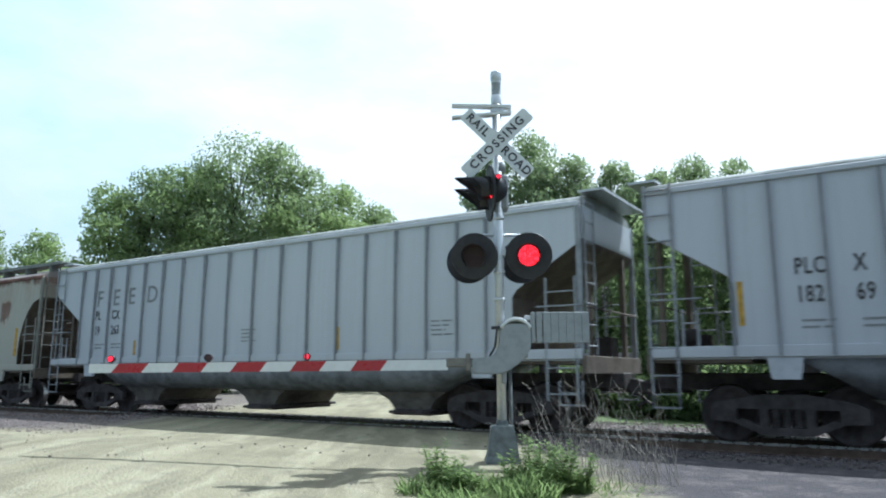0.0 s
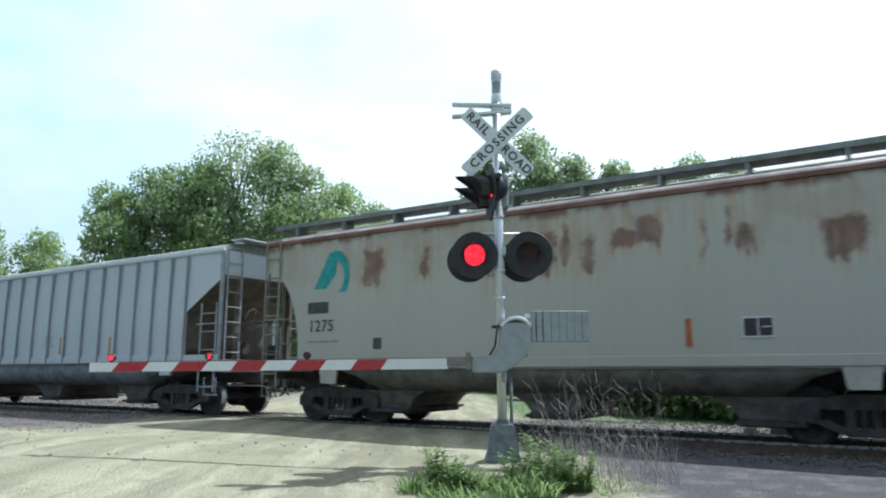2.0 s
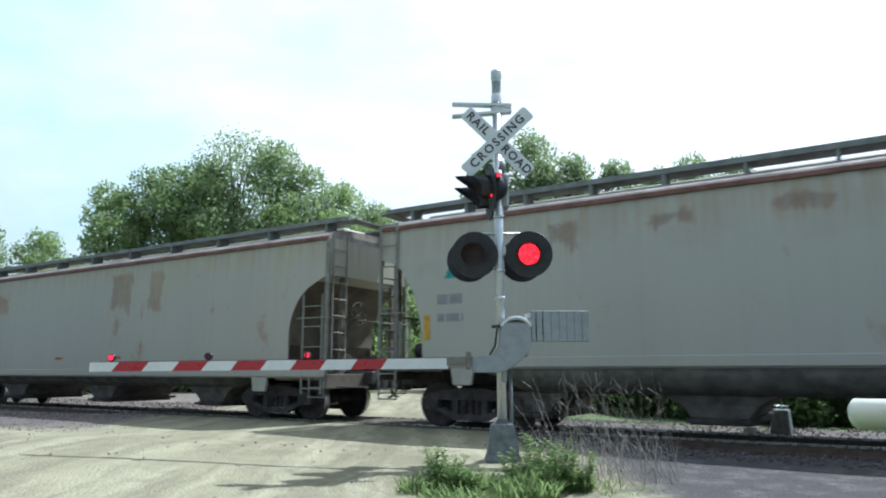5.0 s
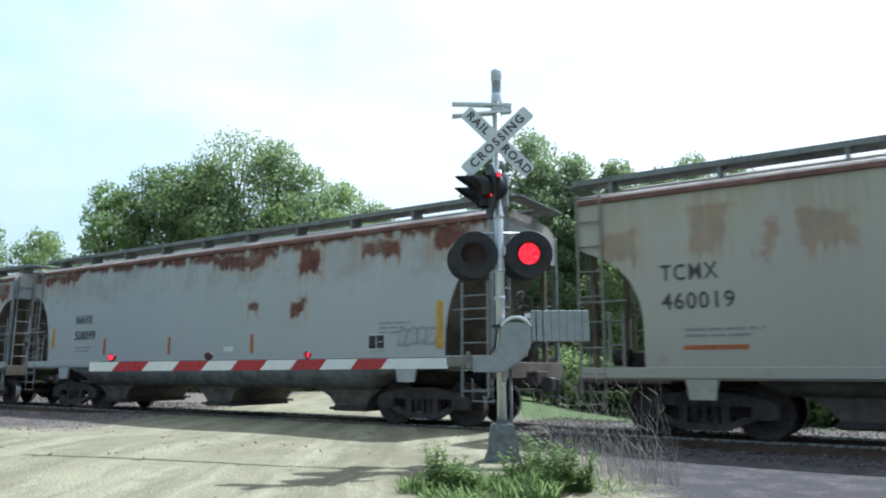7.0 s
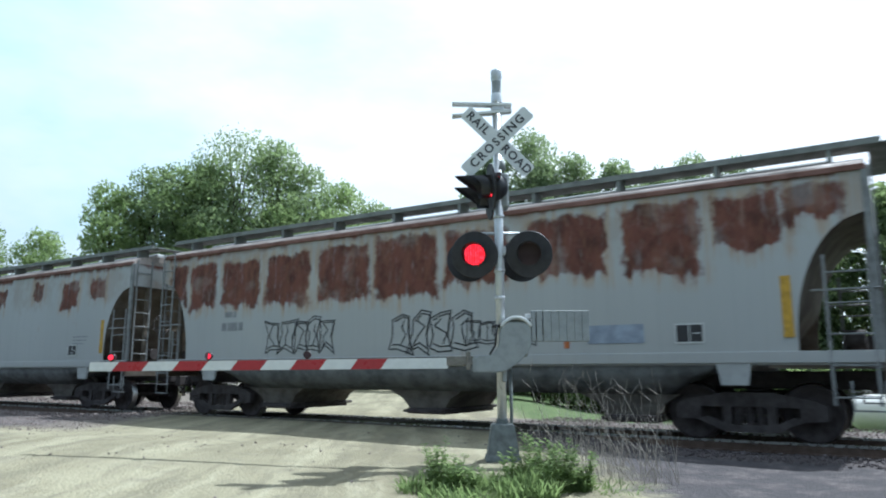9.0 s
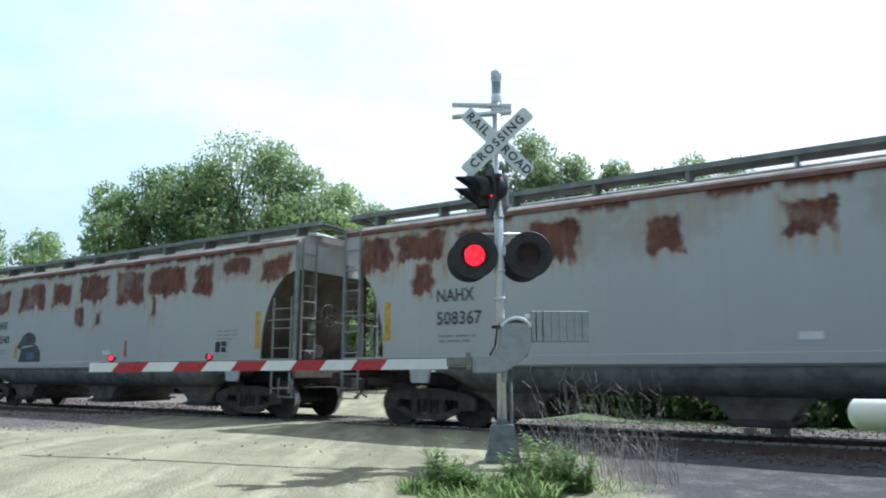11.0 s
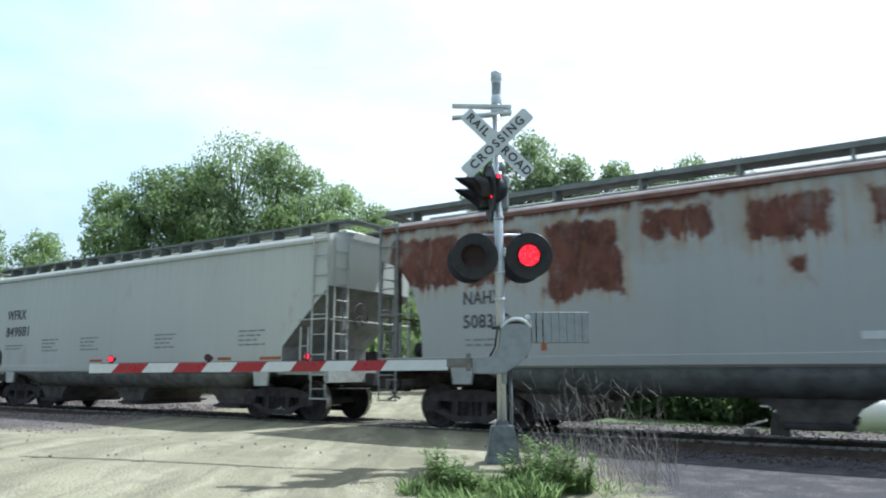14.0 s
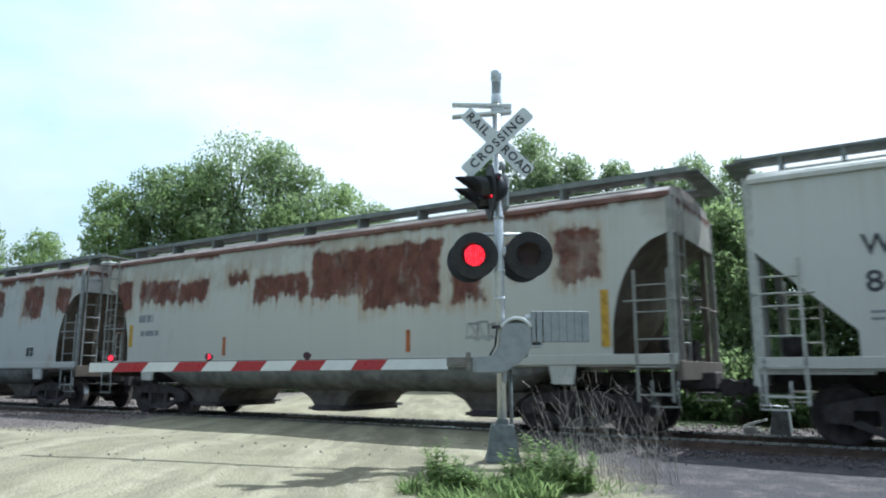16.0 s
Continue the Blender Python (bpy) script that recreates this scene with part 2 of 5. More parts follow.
    # a gravel lot beyond the track
    lot = m.math("MULTIPLY", m.range(y, 16.0, 17.0), m.math("MULTIPLY", m.range(u, -16.0, -14.0), m.range(u, -3.0, -2.0, 1.0, 0.0)))
    off = m.math("MULTIPLY", off, m.math("SUBTRACT", 1.0, lot))
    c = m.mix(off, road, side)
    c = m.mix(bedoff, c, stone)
    m.color(c)
    m.bump(m.math("ADD", m.math("MULTIPLY", mid, 2.0), m.math("ADD", fine, m.math("MULTIPLY", pebd, -1.5))), 0.6, 0.03)
    return m.mat



def make_stone():
    """Crushed stone: pale and pinkish, its colour darkened beside the near rail for the train's shade."""
    m = Nodes("ballast_stone", 0.95)
    p = m.sep()
    u = m.math("ADD", m.math("ADD", m.math("MULTIPLY", p[0], 0.842), m.math("MULTIPLY", p[1], 0.5395)), 3.3)
    # clean leaves stones pale; the rest carry the train's shade in their colour.
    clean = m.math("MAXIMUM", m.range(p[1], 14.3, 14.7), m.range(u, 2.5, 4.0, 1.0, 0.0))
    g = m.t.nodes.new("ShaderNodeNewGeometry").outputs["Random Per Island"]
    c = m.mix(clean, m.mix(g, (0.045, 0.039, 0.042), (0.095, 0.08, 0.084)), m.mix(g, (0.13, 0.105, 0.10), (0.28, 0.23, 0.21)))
    m.color(m.mix(m.math("MULTIPLY", m.noise(40, 3), 0.5), c, (0.07, 0.06, 0.058)))
    m.bump(m.noise(90, 3), 0.3, 0.004)
    return m.mat


M_GROUND = make_ground()
M_RAIL = plain("rail_steel", (0.16, 0.11, 0.085), 0.6, 0.4, 0.4, 8)
M_RAILTOP = plain("rail_head", (0.55, 0.54, 0.52), 0.25, 1.0, 0.2, 8)
M_TIE = plain("tie_wood", (0.085, 0.068, 0.055), 0.9, 0, 0.5, 9)
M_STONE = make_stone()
M_UNDER = plain("underframe_grime", (0.066, 0.056, 0.056), 0.85, 0, 0.5, 5, 0.55)
M_HOPPER = plain("hopper_grime", (0.15, 0.135, 0.12), 0.85, 0, 0.5, 3, 0.5)
M_WHEEL = plain("wheel_steel", (0.07, 0.058, 0.058), 0.7, 0.3, 0.4, 9)
M_TREAD = plain("wheel_tread", (0.5, 0.48, 0.46), 0.3, 1.0, 0.2, 9)
M_GALV = plain("galvanised_steel", (0.56, 0.58, 0.60), 0.38, 0.55, 0.25, 12, 0.75, 0.05)
M_ALU = plain("aluminium_casting", (0.27, 0.29, 0.295), 0.55, 0.1, 0.3, 10, 0.75)
M_BLACK = plain("black_paint", (0.022, 0.022, 0.028), 0.5, 0, 0.3, 8)
M_WHITE = plain("white_sheet", (0.60, 0.62, 0.62), 0.4, 0, 0.2, 10, 0.8, 0.03)
M_RED = plain("red_sheet", (0.32, 0.022, 0.03), 0.35, 0, 0.2, 10, 0.7, 0.03)
M_FADED = plain("faded_stencil", (0.235, 0.245, 0.26), 0.6, 0, 0.5, 7, 0.8)
# Grating colour is darkened, since the walkway is viewed backlit from below.
M_BOARD = plain("backlit_grating", (0.22, 0.235, 0.225), 0.7, 0.2, 0.4, 3, 0.65)
M_LETTER = plain("black_stencil", (0.055, 0.057, 0.065), 0.6, 0, 0.4, 10)
M_YELLOW = plain("yellow_strip", (0.55, 0.33, 0.03), 0.5, 0, 0.5, 9, 0.5)
M_ORANGE = plain("orange_strip", (0.42, 0.12, 0.03), 0.5, 0, 0.5, 9, 0.5)
M_TEAL = plain("teal_paint", (0.04, 0.30, 0.30), 0.6, 0, 0.4, 6, 0.6)
# Casting colour lowered to put the mast base in the train's shadow.
M_BASE = plain("shaded_casting", (0.15, 0.17, 0.17), 0.7, 0.1, 0.5, 7, 0.6)
M_CONC = plain("concrete", (0.36, 0.36, 0.34), 0.9, 0, 0.4, 7, 0.7)
M_BARK = plain("bark", (0.10, 0.085, 0.065), 0.95, 0, 0.5, 8)
M_TANK = plain("tank_white", (0.75, 0.75, 0.72), 0.4, 0, 0.2, 3, 0.85, 0.03)


def glow(name, color, strength, dots=0):
    m = Nodes(name, 0.4, 0, (0.3, 0.01, 0.02))
    if dots:
        d = m.voronoi(dots)
        col = m.mix(m.range(d, 0.15, 0.55), color, (color[0] * 0.75, color[1] * 0.2, color[2] * 0.2))
        m.set(m.b.inputs["Emission Color"], col)
    else:
        m.b.inputs["Emission Color"].default_value = (*color, 1)
    m.b.inputs["Emission Strength"].default_value = strength
    return m.mat


M_LED = glow("red_led", (1.0, 0.05, 0.085), 1.9, 42)
M_LEDSMALL = glow("red_led_small", (1.0, 0.02, 0.05), 1.1)
M_LENS = plain("dark_red_lens", (0.030, 0.010, 0.016), 0.5, 0, 0.2, 8)


def leaf_mat(name, a, b):
    m = Nodes(name, 0.8)
    g = m.t.nodes.new("ShaderNodeNewGeometry")
    n = m.noise(0.35, 3, 0.6)
    c = m.mix(m.math("ADD", m.math("MULTIPLY", g.outputs["Random Per Island"], 0.35), m.math("MULTIPLY", n, 0.6), clamp=True), a, b)
    m.color(c)
    tr = m.t.nodes.new("ShaderNodeBsdfTranslucent")
    m.set(tr.inputs["Color"], m.mix(0.6, c, (0.34, 0.44, 0.18)))
    mx = m.t.nodes.new("ShaderNodeMixShader")
    mx.inputs[0].default_value = 0.62
    out = m.t.nodes["Material Output"]
    m.t.links.new(m.b.outputs[0], mx.inputs[1])
    m.t.links.new(tr.outputs[0], mx.inputs[2])
    m.t.links.new(mx.outputs[0], out.inputs["Surface"])
    return m.mat


M_LEAF = leaf_mat("leaves", (0.18, 0.25, 0.105), (0.29, 0.37, 0.165))
M_LEAFB = leaf_mat("leaves_dark", (0.155, 0.21, 0.12), (0.25, 0.315, 0.18))
M_LEAFE = leaf_mat("leaves_bluish", (0.12, 0.16, 0.11), (0.20, 0.25, 0.16))
# Darkened leaf copies: shade put into the colour of low trees and bushes.
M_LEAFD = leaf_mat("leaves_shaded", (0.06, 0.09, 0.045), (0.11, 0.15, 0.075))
M_LEAFC = leaf_mat("leaves_deep_shade", (0.03, 0.055, 0.028), (0.07, 0.10, 0.045))
M_BLADE = leaf_mat("grass_blades", (0.05, 0.10, 0.035), (0.14, 0.20, 0.06))
M_DRY = plain("dry_stalks", (0.30, 0.27, 0.235), 0.9, 0, 0.4, 20, 0.6)


# ---- mesh helpers ----
def mesh_of(name, bm, mats):
    me = bpy.data.meshes.new(name)
    bm.normal_update()
    bm.to_mesh(me)
    bm.free()
    for mt in (mats if isinstance(mats, (list, tuple)) else [mats]):
        me.materials.append(mt)
    return me


def put(name, me, parent=None, m=None, label=""):
    ob = new(name, me)
    if parent:
        ob.parent = parent
    if m is not None:
        ob.matrix_basis = m
    if label:
        tagged(ob, label)
    return ob


def part(name, bm, material, parent, label="", m=None):
    return put(name, mesh_of(name, bm, material), parent, m, label)


def thing(name, label, category, m=None, group="", kind=""):
    ob = tagged(new(name), label, category, group, kind)
    if m is not None:
        ob.matrix_basis = m
    return ob


def box(bm, x0, x1, y0, y1, z0, z1, bev=0.0, mat=0):
    g = bmesh.new() if bev else bm
    vs = [g.verts.new((x, y, z)) for x in (x0, x1) for y in (y0, y1) for z in (z0, z1)]
    fs = []
    for q in ((0, 1, 3, 2), (4, 6, 7, 5), (0, 4, 5, 1), (2, 3, 7, 6), (0, 2, 6, 4), (1, 5, 7, 3)):
        f = g.faces.new([vs[i] for i in q])
        f.material_index = mat
        fs.append(f)
    if bev:
        bmesh.ops.bevel(g, geom=list(g.edges), offset=bev, segments=1, affect="EDGES", profile=0.5)
        for f in g.faces:
            f.material_index = mat
        join(bm, g)
    return bm


def join(bm, g):
    base = {v: bm.verts.new(v.co) for v in g.verts}
    for f in g.faces:
        n = bm.faces.new([base[v] for v in f.verts])
        n.material_index, n.smooth = f.material_index, f.smooth
    g.free()


def tube(bm, a, b, r, r2=None, seg=8, caps=True, mat=0, smooth=True):
    a, b = Vector(a), Vector(b)
    r2 = r if r2 is None else r2
    q = (b - a).to_track_quat("Z", "Y")
    ra, rb = [], []
    for i in range(seg):
        k = 2 * math.pi * i / seg
        d = q @ Vector((math.cos(k), math.sin(k), 0))
        ra.append(bm.verts.new(a + d * r))
        rb.append(bm.verts.new(b + d * r2))
    for i in range(seg):
        j = (i + 1) % seg
        f = bm.faces.new((ra[i], ra[j], rb[j], rb[i]))
        f.smooth, f.material_index = smooth, mat
    if caps:
        bm.faces.new(ra[::-1]).material_index = mat
        bm.faces.new(rb).material_index = mat
    return bm


def lathe(bm, prof, seg=24, axis="Z", mats=None):
    """Turn a profile of (radius, height) round an axis."""
    rings = []
    for r, h in prof:
        ring = []
        for i in range(seg):
            k = 2 * math.pi * i / seg
            c, s = r * math.cos(k), r * math.sin(k)
            ring.append(bm.verts.new((c, s, h) if axis == "Z" else (c, h, s) if axis == "Y" else (h, c, s)))
        rings.append(ring)
    for n, (p, q) in enumerate(zip(rings, rings[1:])):
        for i in range(seg):
            j = (i + 1) % seg
            f = bm.faces.new((p[i], p[j], q[j], q[i]))
            f.smooth = True
            if mats:
                f.material_index = mats[n]
    for ring in (rings[0][::-1], rings[-1]):
        if (ring[0].co - ring[1].co).length > 1e-4:
            bm.faces.new(ring)
    bmesh.ops.recalc_face_normals(bm, faces=bm.faces)
    return bm


def slab(bm, pts, y0, y1, mat=0):
    """A flat outline in (x, z), made solid between y0 and y1."""
    a = [bm.verts.new((x, y0, z)) for x, z in pts]
    b = [bm.verts.new((x, y1, z)) for x, z in pts]
    n = len(pts)
    fs = [bm.faces.new(a), bm.faces.new(b[::-1])]
    for i in range(n):
        j = (i + 1) % n
        fs.append(bm.faces.new((a[j], a[i], b[i], b[j])))
    for f in fs:
        f.material_index = mat
    bmesh.ops.recalc_face_normals(bm, faces=fs)
    return bm


def text_mesh(body, size, mat, align="LEFT", bold=0.0, space=1.0):
    cu = bpy.data.curves.new("lettering", "FONT")
    cu.body, cu.size, cu.align_x, cu.align_y, cu.extrude, cu.offset = body, size, align, "CENTER", 0.003, bold
    cu.space_character = space
    cu.resolution_u = 3
    ob = bpy.data.objects.new("lettering", cu)
    scene.collection.objects.link(ob)
    me = bpy.data.meshes.new_from_object(ob.evaluated_get(bpy.context.evaluated_depsgraph_get()))
    bpy.data.objects.remove(ob)
    me.materials.clear()
    me.materials.append(mat)
    return me


# ---- ground and track ----
TRACK_Y = 13.55
ROAD = Vector((-0.5395, 0.842, 0))


def ground_height(x, y):
    """Soft relief of the ground; level where the road crosses the track."""
    d = math.hypot(x + 6, y - 6)
    h = 0.03 * noise.noise((x * 0.35, y * 0.35, 0)) + 0.012 * noise.noise((x * 1.3, y * 1.3, 3))
    u = abs(0.842 * x + 0.5395 * y + 3.3)
    away = max(0.0, min(1.0, (u - 5.0) / 2.5))
    bed = max(0.0, 1 - max(0.0, abs(y - TRACK_Y) - 1.4) / 1.2)
    h = h * (1 - 0.6 * bed) - 0.02
    h -= away * bed * 0.17
    k = max(0.0, min(1.0, (y - 16.2) / 2.0))
    h -= 0.42 * k * k * (3 - 2 * k) * max(0.0, min(1.0, (0.842 * x + 0.5395 * y - 3.0) / 3.0))
    # the road swells a little on its far side, fitted to the arm's shadow in camera view
    h += 0.16 * max(0.0, min(1.0, (-5.6 - x) / 3.4)) * max(0.0, min(1.0, (8.6 - y) / 2.6))
    if d > 60:
        h += 0.6 * noise.noise((x * 0.01, y * 0.01, 7))
    return h


def build_ground():
    bm = bmesh.new()
    xs = [-900, -500, -300, -200, -140, -100, -80, -64, -52] + [-44 + 2 * i for i in range(8)] + [-28 + 0.45 * i for i in range(84)] + [10, 12, 15, 19, 25, 34, 50, 80, 140, 260, 500, 900]
    ys = [-300, -120, -60, -30, -15, -8, -4, -1, 1] + [2 + 0.4 * i for i in range(62)] + [27.5, 29, 31, 34, 38, 44, 52, 65, 85, 120, 180, 300, 600, 1200]
    grid = [[bm.verts.new((x, y, ground_height(x, y))) for y in ys] for x in xs]
    for i in range(len(xs) - 1):
        for j in range(len(ys) - 1):
            bm.faces.new((grid[i][j], grid[i + 1][j], grid[i + 1][j + 1], grid[i][j + 1])).smooth = True
    ob = part("ground", bm, M_GROUND, None)
    return tagged(ob, "pale gravel road and ballast shoulder with grassy verges", "ground", kind="structure")


ground = build_ground()


def build_track():
    tr = thing("track", "steel rails on dark wooden ties across the gravel road", "railway track", kind="structure")
    for s in (-1, 1):
        bm = bmesh.new()
        y = TRACK_Y + s * 0.75
        for (a, b, z0, z1, mt) in ((0.07, 0.07, -0.172, -0.155, 0), (0.012, 0.012, -0.155, -0.04, 0), (0.036, 0.036, -0.04, 0.0, 1)):
            box(bm, -320, 120, y - a, y + b, z0, z1, 0, mt)
        part("rail", bm, [M_RAIL, M_RAILTOP], tr, "rusty rail with a bright worn head")
    bm = bmesh.new()
    box(bm, -0.115, 0.115, -1.3, 1.3, -0.36, -0.178, 0.012)
    me = mesh_of("tie", bm, M_TIE)
    for i in range(110):
        x = -50 + i * 0.53
        put("tie", me, tr, pose(x, TRACK_Y + random.uniform(-.04, .04), random.uniform(-.006, .004), 0, 0, random.uniform(-1, 1)))
    # planks beside the rails where the road crosses
    bm = bmesh.new()
    box(bm, -1.2, 1.2, -0.13, 0.13, -0.09, -0.008, 0.012)
    me = mesh_of("crossing_plank", bm, M_TIE)
    for i in range(5):
        for dy in (-1.02, -0.5, -0.2, 0.2, 0.5, 1.02):
            put("crossing_plank", me, tr, pose(-17.2 + i * 2.42 - dy * 0.6, TRACK_Y + dy, random.uniform(-.006, .004), 0, random.uniform(-.3, .3), 0))
    return tr


track = build_track()


# ---- covered hopper cars ----
WHEEL_R = 0.457


def wheelset_mesh():
    bm = bmesh.new()
    for s in (-1, 1):
        g = bmesh.new()
        prof = [(0.10, -.09), (0.14, -.09), (0.16, -.03), (0.36, -.045), (0.40, -.07), (0.457, -.07), (0.457, .045), (0.485, .06), (0.48, .08), (0.40, .08), (0.36, .02), (0.16, .04), (0.14, .09), (0.10, .09)]
        lathe(g, prof, 32, "Y", [0, 0, 0, 0, 0, 1, 1, 1, 0, 0, 0, 0, 0])
        for v in g.verts:
            v.co.y = v.co.y * -s * -1 * -1 + s * 0.765 if s > 0 else v.co.y + s * 0.765
        join(bm, g)
        tube(bm, (0, s * 0.98, 0), (0, s * 1.13, 0), 0.10, seg=14)
        for k in range(3):
            a = k * 2.0944
            tube(bm, (0.055 * math.cos(a), s * 1.13, 0.055 * math.sin(a)), (0.055 * math.cos(a), s * 1.15, 0.055 * math.sin(a)), 0.02, seg=6)
    tube(bm, (0, -1.0, 0), (0, 1.0, 0), 0.08, seg=12)
    return mesh_of("wheelset", bm, [M_WHEEL, M_TREAD])


def side_frame_mesh():
    bm = bmesh.new()
    # outer ring pieces round two windows and the spring opening
    slab(bm, [(-1.14, .36), (-.74, .33), (-.74, .66), (-.95, .67), (-1.14, .58)], -.07, .07)
    slab(bm, [(1.14, .36), (1.14, .58), (.95, .67), (.74, .66), (.74, .33)], -.07, .07)
    slab(bm, [(-.95, .67), (-.74, .55), (.74, .55), (.95, .67), (.34, .78), (-.34, .78)], -.068, .068)
    slab(bm, [(-.80, .34), (-.36, .15), (.36, .15), (.80, .34), (.66, .40), (.36, .27), (-.36, .27), (-.66, .40)], -.066, .066)
    slab(bm, [(-.40, .25), (-.27, .25), (-.27, .58), (-.40, .58)], -.064, .064)
    slab(bm, [(.27, .25), (.40, .25), (.40, .58), (.27, .58)], -.064, .064)
    for x in (-.16, 0, .16):
        for k in range(5):
            z = .28 + k * .054
            tube(bm, (x, 0, z), (x, 0, z + .03), .075, .075, 10)
            tube(bm, (x, 0, z + .03), (x, 0, z + .054), .055, .055, 10)
    return mesh_of("side_frame", bm, M_UNDER)


def bolster_mesh():
    bm = bmesh.new()
    slab(bm, [(-.2, .56), (.2, .56), (.2, .74), (-.2, .74)], -1.12, 1.12)
    box(bm, -.95, .95, -.03, .03, .38, .5)
    for s in (-1, 1):
        box(bm, s * .40 - .04, s * .40 + .04, -.9, .9, .40, .56, .01)
    tube(bm, (0, 0, .74), (0, 0, .86), .22, seg=16)
    return mesh_of("bolster", bm, M_UNDER)


def coupler_mesh():
    bm = bmesh.new()
    box(bm, -.62, .0, -.08, .08, .76, .94, .02)
    slab(bm, [(0, .70), (.14, .70), (.22, .74), (.22, .96), (.14, 1.0), (0, 1.0)], -.15, .12)
    box(bm, .08, .26, .06, .19, .73, .97, .03)
    tube(bm, (.0, .28, .88), (.12, .34, .60), .028, seg=7)
    tube(bm, (.12, .34, .60), (.30, .30, .52), .028, seg=7)
    tube(bm, (-.1, -.1, .75), (-.1, -1.45, .78), .018, seg=6)
    return mesh_of("coupler", bm, M_UNDER)


ME_WHEEL, ME_FRAME, ME_BOLSTER, ME_COUPLER = wheelset_mesh(), side_frame_mesh(), bolster_mesh(), coupler_mesh()


def ladder_mesh(name, mat, width, z0, z1, step=0.42, r=0.016, start=None):
    """Two flat stiles and round rungs, in the x-z plane."""
    bm = bmesh.new()
    for x in (0, width):
        box(bm, x - .022, x + .022, -.010, .010, z0, z1)
    z = (start if start is not None else z0 + 0.12)
    while z < z1 - .02:
        tube(bm, (0, 0, z), (width, 0, z), r, seg=6)
        z += step
    return mesh_of(name, bm, mat)


def inset_of(cut, z):
    """How far the end of the body lies inside its corner at height z."""
    kind, top, low, deep = cut
    if z >= top:
        return 0.0
    if kind == "arc":
        return deep * math.sqrt(max(0.0, 1 - ((max(z, low) - low) / (top - low)) ** 2))
    return deep * min(1.0, (top - z) / (top - low))


SHARED = {}


def shared(key, make):
    if key not in SHARED:
        SHARED[key] = make()
    return SHARED[key]


def side_at(spec, z):
    """Half the body's width at height z."""
    sill, eave, w_mid = spec["sill"], spec.get("eave", 4.15), spec.get("bulge", 1.56)
    k = (z - sill) / (eave - sill)
    return 1.53 + (w_mid - 1.53) * math.sin(max(0, min(1, k * 1.3)) * math.pi / 2) + (1.50 - w_mid) * max(0, (k - .35) / .65) ** 1.5


